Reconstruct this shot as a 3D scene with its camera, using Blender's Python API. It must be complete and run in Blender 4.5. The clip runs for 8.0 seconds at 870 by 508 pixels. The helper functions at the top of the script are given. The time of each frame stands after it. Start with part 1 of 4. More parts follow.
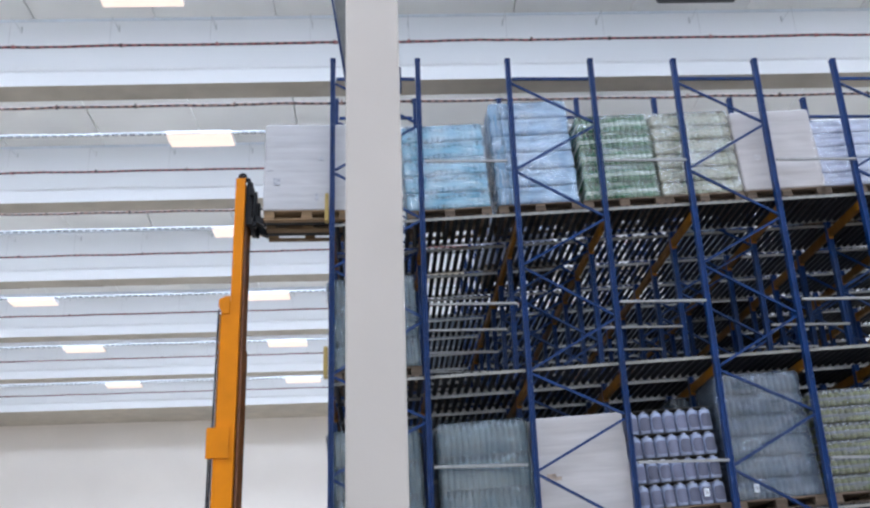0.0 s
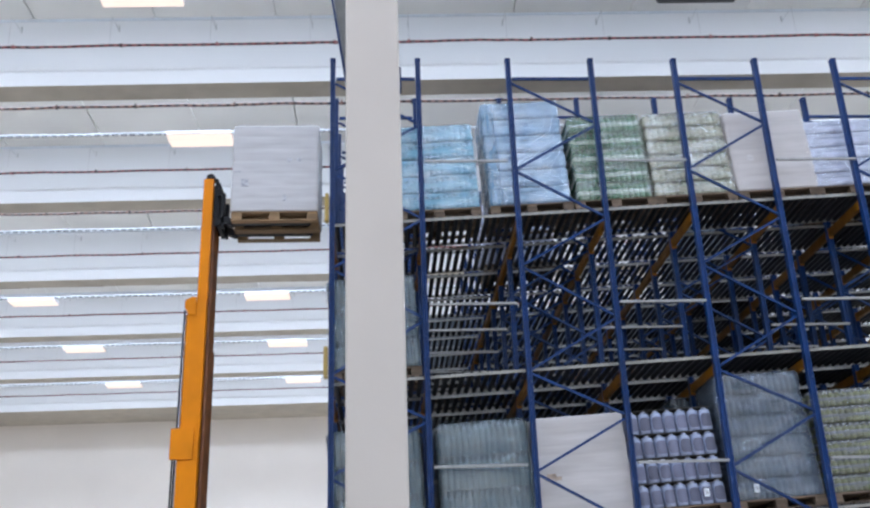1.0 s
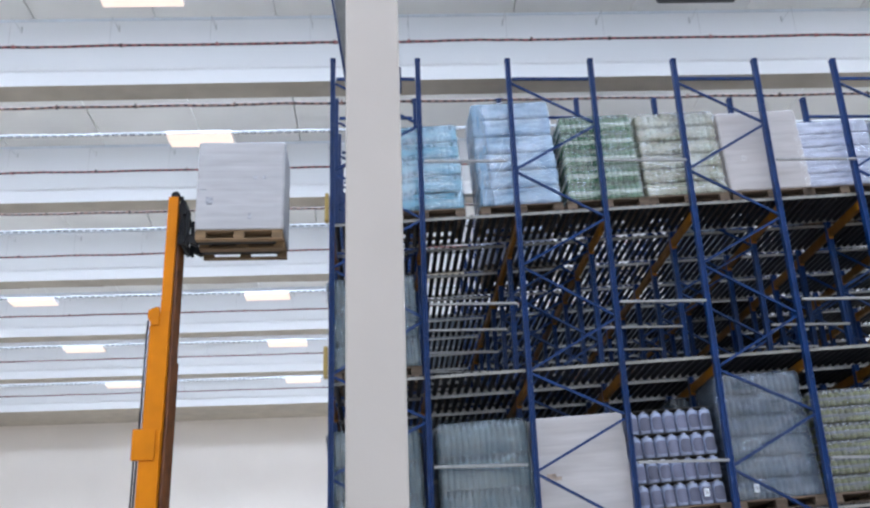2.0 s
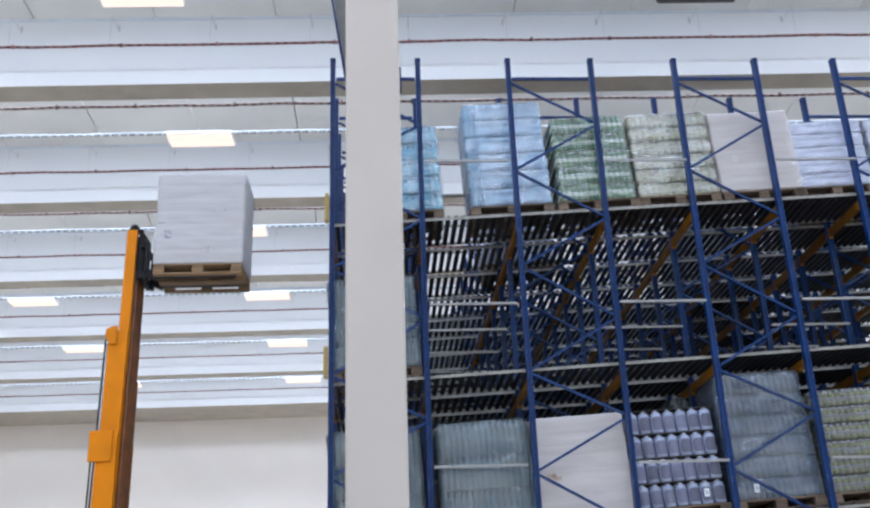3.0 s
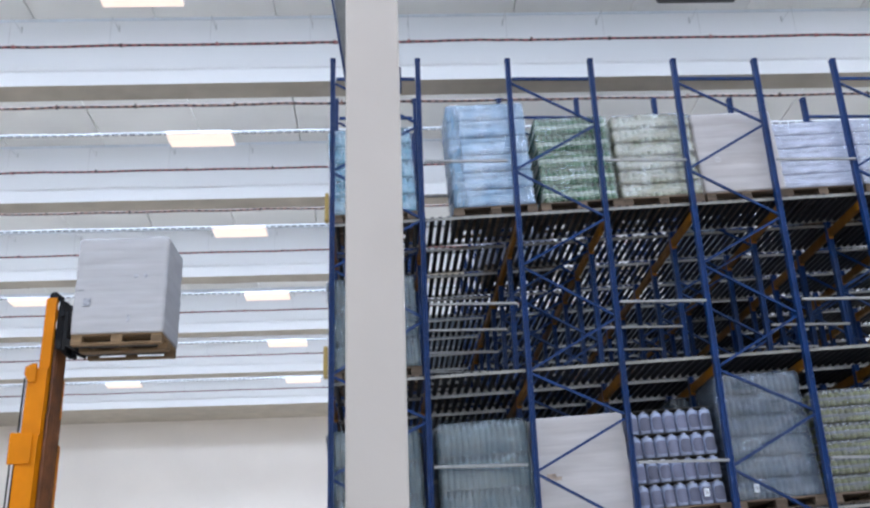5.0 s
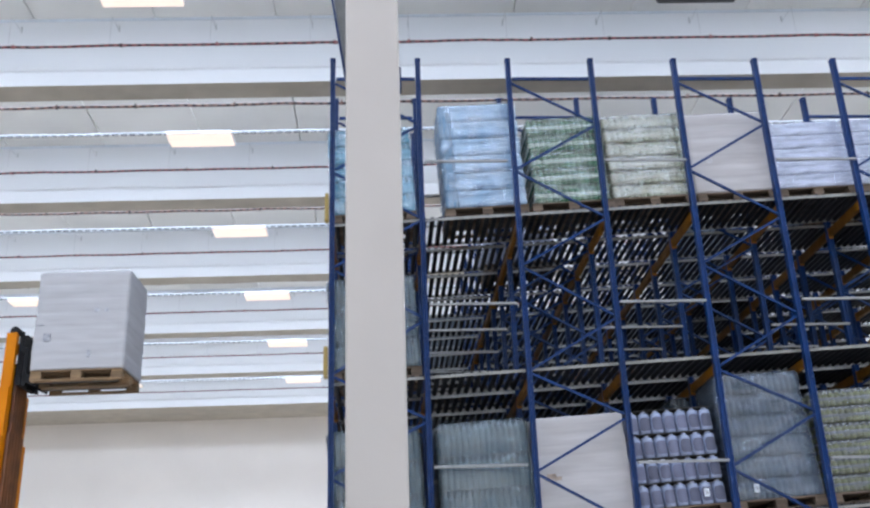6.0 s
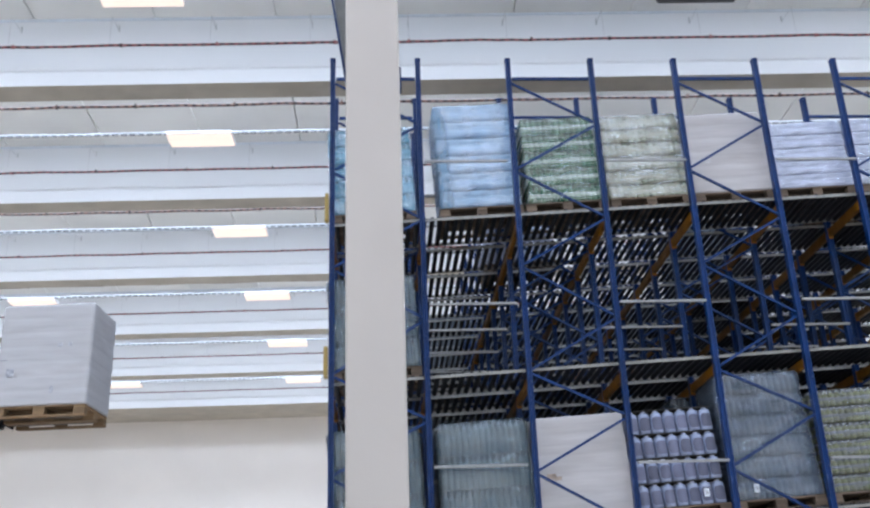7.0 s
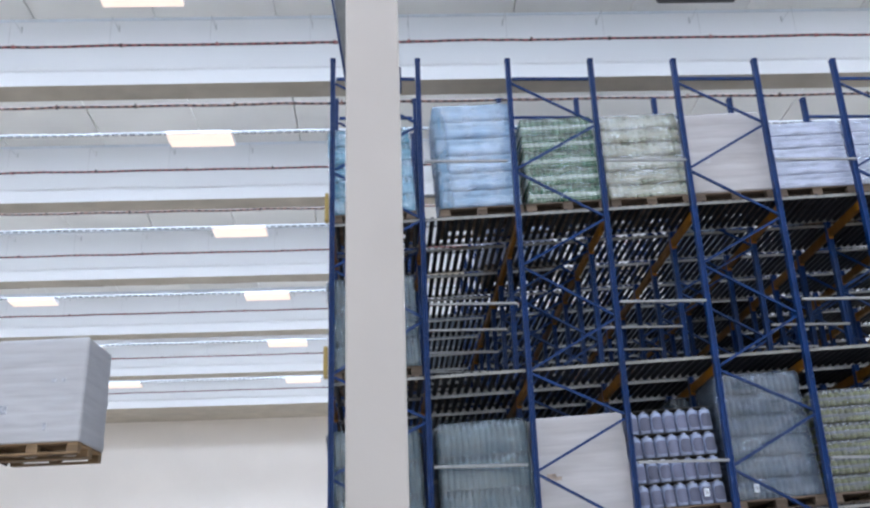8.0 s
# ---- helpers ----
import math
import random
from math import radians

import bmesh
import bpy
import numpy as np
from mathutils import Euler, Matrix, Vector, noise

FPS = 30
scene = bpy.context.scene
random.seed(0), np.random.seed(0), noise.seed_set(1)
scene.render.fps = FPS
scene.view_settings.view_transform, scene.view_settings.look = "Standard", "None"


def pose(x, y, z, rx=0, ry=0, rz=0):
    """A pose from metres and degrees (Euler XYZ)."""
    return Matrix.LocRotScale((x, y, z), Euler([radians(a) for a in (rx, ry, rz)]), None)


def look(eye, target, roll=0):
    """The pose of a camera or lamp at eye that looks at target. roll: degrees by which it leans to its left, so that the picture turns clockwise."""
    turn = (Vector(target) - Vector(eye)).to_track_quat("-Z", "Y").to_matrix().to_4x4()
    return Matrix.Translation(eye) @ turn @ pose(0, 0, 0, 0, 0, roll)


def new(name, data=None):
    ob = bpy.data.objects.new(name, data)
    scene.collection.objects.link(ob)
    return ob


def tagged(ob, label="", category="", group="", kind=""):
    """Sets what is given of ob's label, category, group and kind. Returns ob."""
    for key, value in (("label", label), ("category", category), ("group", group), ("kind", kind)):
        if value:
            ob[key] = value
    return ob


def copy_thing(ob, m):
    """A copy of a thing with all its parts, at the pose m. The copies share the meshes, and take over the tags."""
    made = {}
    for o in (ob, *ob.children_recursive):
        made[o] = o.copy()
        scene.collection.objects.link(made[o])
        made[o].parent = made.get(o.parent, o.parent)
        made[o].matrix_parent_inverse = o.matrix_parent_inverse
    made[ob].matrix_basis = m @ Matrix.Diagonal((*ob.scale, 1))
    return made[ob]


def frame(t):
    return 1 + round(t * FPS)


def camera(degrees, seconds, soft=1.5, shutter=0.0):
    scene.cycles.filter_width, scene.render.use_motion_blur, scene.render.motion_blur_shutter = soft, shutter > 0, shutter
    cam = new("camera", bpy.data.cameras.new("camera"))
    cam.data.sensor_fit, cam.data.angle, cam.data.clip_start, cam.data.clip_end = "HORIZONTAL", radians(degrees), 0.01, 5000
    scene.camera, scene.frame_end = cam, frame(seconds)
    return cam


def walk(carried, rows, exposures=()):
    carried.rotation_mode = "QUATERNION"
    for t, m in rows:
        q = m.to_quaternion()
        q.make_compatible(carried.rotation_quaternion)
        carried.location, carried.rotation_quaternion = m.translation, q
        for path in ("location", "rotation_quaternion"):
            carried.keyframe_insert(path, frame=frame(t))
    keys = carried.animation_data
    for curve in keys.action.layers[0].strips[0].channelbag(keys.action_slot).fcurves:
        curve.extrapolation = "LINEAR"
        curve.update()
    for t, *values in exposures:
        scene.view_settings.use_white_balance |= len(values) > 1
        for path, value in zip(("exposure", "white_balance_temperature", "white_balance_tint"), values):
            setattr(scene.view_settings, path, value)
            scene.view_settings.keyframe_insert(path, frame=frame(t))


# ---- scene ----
cam = camera(47.2, 8.0, soft=2.4)
EYE = (0.5681, -12.6578, 1.6)
AIM = (EYE[0] + math.sin(radians(3.669)) * math.cos(radians(22.016)),
       EYE[1] + math.cos(radians(3.669)) * math.cos(radians(22.016)),
       EYE[2] + math.sin(radians(22.016)))
walk(cam, [(0.0, look(EYE, AIM, -2.058)), (8.0, look(EYE, AIM, -2.058))])

# ---- light: added area lamps in unseen openings behind the camera and in the roof, ceiling lamps ----
world = bpy.data.worlds.new("sky")
scene.world = world
world.use_nodes = True
sky = world.node_tree.nodes.new("ShaderNodeTexSky")
sky.sky_type, sky.sun_disc = "NISHITA", False
sky.sun_elevation, sky.sun_rotation = radians(35), radians(200)
background = world.node_tree.nodes["Background"]
background.inputs["Strength"].default_value = 0.1
world.node_tree.links.new(sky.outputs[0], background.inputs["Color"])

LAMP_GLOW = 0.8


def opening_light(name, eye, target, width, height, power):
    """An added area lamp in an unseen opening, for daylight."""
    ob = new(name, bpy.data.lights.new(name, "AREA"))
    ob.data.shape, ob.data.size, ob.data.size_y = "RECTANGLE", width, height
    ob.data.energy, ob.data.color = power, (0.648, 0.776, 1.0)
    ob.matrix_basis = look(eye, target)


# Unseen window light, added to brighten the faces towards the camera.
opening_light("south_daylight", (0, -39.6, 8.0), (0, 0, 8.0), 56, 10.5, 1500)
for bay in range(-5, 5):      # unseen rooflights added, one in each bay, hidden behind its beam
    opening_light("rooflight_daylight", (0, 6.64 + 6.0 * bay + 1.8, 15.49), (0, 6.64 + 6.0 * bay + 1.8, 0), 58, 1.1, 1600)
scene.view_settings.exposure = 0.35

# ---- hall and rack numbers ----
LANE = 1.147                  # distance between rows of frames
ROWS = 11                     # lanes deep
SLOPE = 0.055                 # fall of the lanes towards the pick face
FRAME_X = (-0.03, 2.565, 5.085, 7.56, 10.10)
FRAME_W = 1.25
RAIL_Z = (2.80, 4.90, 7.17)   # height of the lanes at the pick face
SOFFIT, CEILING, BAY = 13.633, 15.4, 6.0
BEAM_Y = 6.64
HALL = (-30.0, 30.0, -40.0, 39.71)
HALL_TURN = pose(0, 0, 0, 0, 0, -1.117)              # the hall stands a little askew to the rack
ROOF = HALL_TURN @ pose(0, 0, 0, 0, -0.31, 0)        # and its roof falls slightly along the beams


# ---- materials ----
def material(name, color, rough=0.5, metal=0.0, vary=0.12, scale=6.0, bump=0.02, bump_scale=40.0,
             island=0.0, objects=0.0, coat=0.0, stretch=(1, 1, 1), stain=None):
    """A surface with large and fine variation, relief and optional variation from piece to piece."""
    m = bpy.data.materials.new(name)
    m.use_nodes = True
    t = m.node_tree
    n, l = t.nodes, t.links
    b = n["Principled BSDF"]
    b.inputs["Roughness"].default_value, b.inputs["Metallic"].default_value = rough, metal
    b.inputs["Coat Weight"].default_value = coat
    co = n.new("ShaderNodeTexCoord")
    mp = n.new("ShaderNodeMapping")
    mp.inputs["Scale"].default_value = stretch
    l.new(co.outputs["Object"], mp.inputs["Vector"])
    big, fine = n.new("ShaderNodeTexNoise"), n.new("ShaderNodeTexNoise")
    big.inputs["Scale"].default_value, big.inputs["Detail"].default_value = scale, 5
    fine.inputs["Scale"].default_value, fine.inputs["Detail"].default_value = bump_scale, 3
    for x in (big, fine):
        l.new(mp.outputs[0], x.inputs["Vector"])
    ramp = n.new("ShaderNodeMapRange")
    ramp.inputs["From Min"].default_value, ramp.inputs["From Max"].default_value = 0.3, 0.7
    ramp.inputs["To Min"].default_value, ramp.inputs["To Max"].default_value = 1 - vary, 1 + vary
    l.new(big.outputs["Fac"], ramp.inputs["Value"])
    value = ramp.outputs[0]
    for amount, socket in ((island, "i"), (objects, "o")):
        if amount:
            src = n.new("ShaderNodeNewGeometry").outputs["Random Per Island"] if socket == "i" else n.new("ShaderNodeObjectInfo").outputs["Random"]
            r = n.new("ShaderNodeMapRange")
            r.inputs["To Min"].default_value, r.inputs["To Max"].default_value = 1 - amount, 1 + amount
            l.new(src, r.inputs["Value"])
            mul = n.new("ShaderNodeMath")
            mul.operation = "MULTIPLY"
            l.new(value, mul.inputs[0])
            l.new(r.outputs[0], mul.inputs[1])
            value = mul.outputs[0]
    tint = n.new("ShaderNodeVectorMath")
    tint.operation = "SCALE"
    tint.inputs[0].default_value = color
    l.new(value, tint.inputs["Scale"])
    out = tint.outputs[0]
    if stain:
        spots = n.new("ShaderNodeTexNoise")
        spots.inputs["Scale"].default_value, spots.inputs["Detail"].default_value = stain[1], 6
        l.new(co.outputs["Object"], spots.inputs["Vector"])
        sr = n.new("ShaderNodeMapRange")
        sr.inputs["From Min"].default_value, sr.inputs["From Max"].default_value = stain[2], stain[2] + 0.12
        l.new(spots.outputs["Fac"], sr.inputs["Value"])
        mx = n.new("ShaderNodeMix")
        mx.data_type = "RGBA"
        l.new(sr.outputs[0], mx.inputs["Factor"])
        l.new(out, mx.inputs["A"])
        mx.inputs["B"].default_value = (*stain[0], 1)
        out = mx.outputs["Result"]
    l.new(out, b.inputs["Base Color"])
    rr = n.new("ShaderNodeMapRange")
    rr.inputs["To Min"].default_value, rr.inputs["To Max"].default_value = max(rough - 0.1, 0.03), min(rough + 0.1, 1)
    l.new(fine.outputs["Fac"], rr.inputs["Value"])
    l.new(rr.outputs[0], b.inputs["Roughness"])
    if bump:
        bp = n.new("ShaderNodeBump")
        bp.inputs["Strength"].default_value, bp.inputs["Distance"].default_value = 0.6, bump
        l.new(fine.outputs["Fac"], bp.inputs["Height"])
        l.new(bp.outputs[0], b.inputs["Normal"])
    return m


def film(name, color, clear=0.5, rough=0.2, wrinkle=0.022, spread=0.2):
    """Stretch film: part see-through, part glossy skin, finely wrinkled."""
    m = material(name, color, rough, vary=0.12, scale=3, bump=wrinkle, bump_scale=11, stretch=(1, 1, 2.2))
    t = m.node_tree
    mix, see = t.nodes.new("ShaderNodeMixShader"), t.nodes.new("ShaderNodeBsdfTransparent")
    haze = t.nodes.new("ShaderNodeTexNoise")
    haze.inputs["Scale"].default_value = 4.0
    r = t.nodes.new("ShaderNodeMapRange")
    r.inputs["From Min"].default_value, r.inputs["From Max"].default_value = 0.3, 0.7
    r.inputs["To Min"].default_value, r.inputs["To Max"].default_value = max(clear - spread, 0), min(clear + spread, 0.98)
    t.links.new(haze.outputs["Fac"], r.inputs["Value"])
    t.links.new(r.outputs[0], mix.inputs[0])
    t.links.new(t.nodes["Principled BSDF"].outputs[0], mix.inputs[1])
    t.links.new(see.outputs[0], mix.inputs[2])
    t.links.new(mix.outputs[0], t.nodes["Material Output"].inputs["Surface"])
    return m


def glow(name, color, strength):
    m = bpy.data.materials.new(name)
    m.use_nodes = True
    b = m.node_tree.nodes["Principled BSDF"]
    b.inputs["Base Color"].default_value = (0.3, 0.3, 0.3, 1)
    b.inputs["Emission Color"].default_value = (*color, 1)
    b.inputs["Emission Strength"].default_value = strength
    return m


CONCRETE = material("painted_concrete", (0.80, 0.80, 0.79), 0.75, vary=0.04, scale=0.7, bump=0.004, bump_scale=9)
BEAM_PAINT = material("white_beam_paint", (0.82, 0.82, 0.82), 0.6, vary=0.04, scale=0.5, bump=0.003, stretch=(0.3, 1, 1))
# Darker tan that puts the shade under the beams into the colour.
SOFFIT_SHADE = material("soffit_shade_tan", (0.47, 0.42, 0.35), 0.85, vary=0.1, scale=1.5, bump=0.006)
PANEL = material("ceiling_panel", (0.86, 0.84, 0.80), 0.8, vary=0.05, scale=0.5, bump=0.003, island=0.05)
WALL = material("wall_paint", (0.80, 0.735, 0.67), 0.8, vary=0.04, scale=0.3, bump=0.003)
FLOOR = material("concrete_floor", (0.63, 0.57, 0.49), 0.5, vary=0.15, scale=0.8, bump=0.002)
COLUMN = material("column_paint", (0.50, 0.445, 0.40), 0.7, vary=0.03, scale=1.2, bump=0.001)
# Paler patches stand for scuffs and for lit highlights on the steel.
BLUE = material("blue_rack_steel", (0.001, 0.022, 0.10), 0.35, vary=0.25, scale=5, bump=0.002, objects=0.15, stain=((0.11, 0.15, 0.25), 11, 0.67))
BLUE.node_tree.nodes["Principled BSDF"].inputs["Specular IOR Level"].default_value = 0.25
ORANGE_BEAM = material("orange_rack_beam", (0.19, 0.075, 0.004), 0.45, vary=0.2, scale=5, bump=0.002, objects=0.2)
ORANGE_BEAM.node_tree.nodes["Principled BSDF"].inputs["Specular IOR Level"].default_value = 0.2
ORANGE = material("orange_mast_paint", (0.62, 0.19, 0.0005), 0.45, vary=0.1, scale=3, bump=0.001, stain=((0.25, 0.09, 0.02), 9, 0.70))
ORANGE.node_tree.nodes["Principled BSDF"].inputs["Specular IOR Level"].default_value = 0.15
GALV = material("galvanised_steel", (0.28, 0.275, 0.27), 0.45, 0.3, vary=0.15, scale=8, bump=0.002, objects=0.1)
RAIL = material("bright_rail_steel", (0.26, 0.247, 0.225), 0.4, 0.2, vary=0.15, scale=8, bump=0.002, objects=0.1)
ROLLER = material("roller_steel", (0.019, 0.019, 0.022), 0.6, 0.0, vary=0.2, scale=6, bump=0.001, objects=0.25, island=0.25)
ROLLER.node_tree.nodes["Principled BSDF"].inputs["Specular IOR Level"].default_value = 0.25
BLACK = material("black_steel", (0.007, 0.007, 0.009), 0.5, vary=0.2, bump=0.002)
BLACK.node_tree.nodes["Principled BSDF"].inputs["Specular IOR Level"].default_value = 0.2
# Dark brown that stands in for the shade inside the mast.
MAST_SHADE = material("mast_shade_brown", (0.15, 0.05, 0.012), 0.5, vary=0.4, scale=4, bump=0.0)
CHROME = material("cylinder_steel", (0.55, 0.55, 0.57), 0.25, 0.9, vary=0.05, bump=0.0)
WOOD = material("pallet_wood", (0.21, 0.13, 0.066), 0.8, vary=0.25, scale=5, bump=0.006, bump_scale=30, objects=0.3, stretch=(0.5, 6, 6))
# Darker copy of the pallet wood, with the rack's shade in its colour.
SHADED_WOOD = material("shaded_pallet_wood", (0.14, 0.098, 0.068), 0.85, vary=0.3, scale=5, bump=0.006, bump_scale=30, objects=0.35, stretch=(0.5, 6, 6))
WHITE_WRAP = material("white_wrap", (0.42, 0.405, 0.41), 0.4, vary=0.07, scale=2.5, bump=0.004, bump_scale=7, stretch=(0.5, 0.5, 5))
# Warmer copy of the white wrap; the tint stands in for wall bounce.
WARM_WRAP = material("warm_white_wrap", (0.45, 0.417, 0.41), 0.45, vary=0.08, scale=2.5, bump=0.004, bump_scale=7, stretch=(0.5, 0.5, 5))
SCUFF = material("tan_scuff", (0.40, 0.31, 0.25), 0.7, vary=0.3, scale=18)
# Dark, so the added light-blocking loads don't brighten the rack.
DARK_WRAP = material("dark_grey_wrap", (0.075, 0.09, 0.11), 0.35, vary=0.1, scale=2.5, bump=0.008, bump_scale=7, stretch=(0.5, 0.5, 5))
# Card made near-black to put shade into the grooves between bottle layers.
GROOVE_CARD = material("groove_shade_card", (0.07, 0.065, 0.06), 0.8, vary=0.15)
FAINT = material("faint_smudge", (0.52, 0.50, 0.50), 0.6, vary=0.2, scale=25)
INK = material("grey_print", (0.37, 0.37, 0.40), 0.6, vary=0.3, scale=30)


def twisted(name, dark, light, per_metre):
    """Two-coloured twisted cable along x."""
    m = material(name, dark, 0.6, vary=0.2, bump=0.0)
    t = m.node_tree
    wave = t.nodes.new("ShaderNodeTexWave")
    wave.bands_direction = "X"
    wave.inputs["Scale"].default_value, wave.inputs["Distortion"].default_value = per_metre * 0.314, 1.0
    co = t.nodes.new("ShaderNodeTexCoord")
    t.links.new(co.outputs["Object"], wave.inputs["Vector"])
    mx = t.nodes.new("ShaderNodeMix")
    mx.data_type = "RGBA"
    t.links.new(wave.outputs["Fac"], mx.inputs["Factor"])
    mx.inputs["A"].default_value, mx.inputs["B"].default_value = (*dark, 1), (*light, 1)
    t.links.new(mx.outputs["Result"], t.nodes["Principled BSDF"].inputs["Base Color"])
    return m


RED_CABLE = twisted("red_black_cable", (0.018, 0.008, 0.008), (0.36, 0.12, 0.11), 5.0)
DARK_CABLE = twisted("brown_black_cable", (0.010, 0.007, 0.007), (0.30, 0.17, 0.13), 5.0)
WHITE_TUBE = material("white_conduit", (0.74, 0.78, 0.82), 0.35, vary=0.05)
GREY_STEEL = material("grey_painted_steel", (0.20, 0.20, 0.20), 0.6, vary=0.15)
DARK_GRILLE = material("dark_lamp_grille", (0.09, 0.09, 0.095), 0.6, vary=0.2)
HANGER = material("dull_hanger", (0.60, 0.60, 0.59), 0.6)
LAMP = glow("lamp_diffuser", (1.0, 0.80, 0.69), LAMP_GLOW)
YELLOW = material("yellow_guard", (0.46, 0.32, 0.09), 0.5, vary=0.15)
RUBBER = material("rubber", (0.02, 0.02, 0.02), 0.8)


# ---- building helpers ----
def thing(name, m, label, category, group="", kind=""):
    ob = new(name)
    ob.empty_display_size = 0.1
    ob.matrix_basis = m
    return tagged(ob, label, category, group, kind)


def part(name, bm, mat, parent, label="", smooth=False, at=None):
    me = bm
    if isinstance(bm, bmesh.types.BMesh):
        me = bpy.data.meshes.new(name)
        bm.to_mesh(me)
        bm.free()
    if not me.materials:
        me.materials.append(mat)
    if smooth:
        me.polygons.foreach_set("use_smooth", [True] * len(me.polygons))
    ob = new(name, me)
    ob.parent = parent
    if at:
        ob.matrix_basis = at
    return tagged(ob, label)


def whole(name, bm, mat, label, category, kind="", group="", m=None, smooth=False):
    ob = part(name, bm, mat, None, label, smooth, m)
    return tagged(ob, "", category, group, kind)


def box(bm, x0, x1, y0, y1, z0, z1, bevel=0.0):
    made = bmesh.ops.create_cube(bm, size=1.0, matrix=Matrix.LocRotScale(
        ((x0 + x1) / 2, (y0 + y1) / 2, (z0 + z1) / 2), None, (x1 - x0, y1 - y0, z1 - z0)))
    if bevel:
        edges = list({e for v in made["verts"] for e in v.link_edges})
        bmesh.ops.bevel(bm, geom=edges, offset=bevel, segments=2, affect="EDGES")
    return bm


def boxes(rows, bevel=0.0):
    bm = bmesh.new()
    for r in rows:
        box(bm, *r, bevel)
    return bm


def rod(bm, a, b, r, sides=8):
    a, b = Vector(a), Vector(b)
    turn = (b - a).to_track_quat("Z", "Y").to_matrix().to_4x4()
    bmesh.ops.create_cone(bm, cap_ends=True, segments=sides, radius1=r, radius2=r, depth=(b - a).length,
                          matrix=Matrix.Translation((a + b) / 2) @ turn)
    return bm


def bar(bm, a, b, w, d):
    """A flat bar from a to b, w wide in the plane of the rack and d deep."""
    a, b = Vector(a), Vector(b)
    along = (b - a).normalized()
    turn = Matrix((along, Vector((0, 1, 0)), along.cross(Vector((0, 1, 0))))).transposed().to_4x4()
    bmesh.ops.create_cube(bm, size=1.0, matrix=Matrix.Translation((a + b) / 2) @ turn @ Matrix.Diagonal(((b - a).length, d, w, 1)))
    return bm


def prism(bm, outline, z0, z1):
    """An upright prism on a plan outline."""
    low = [bm.verts.new((x, y, z0)) for x, y in outline]
    top = [bm.verts.new((x, y, z1)) for x, y in outline]
    n = len(outline)
    for i in range(n):
        bm.faces.new((low[i], low[(i + 1) % n], top[(i + 1) % n], top[i]))
    bm.faces.new(low[::-1])
    bm.faces.new(top)
    bmesh.ops.recalc_face_normals(bm, faces=bm.faces)
    return bm


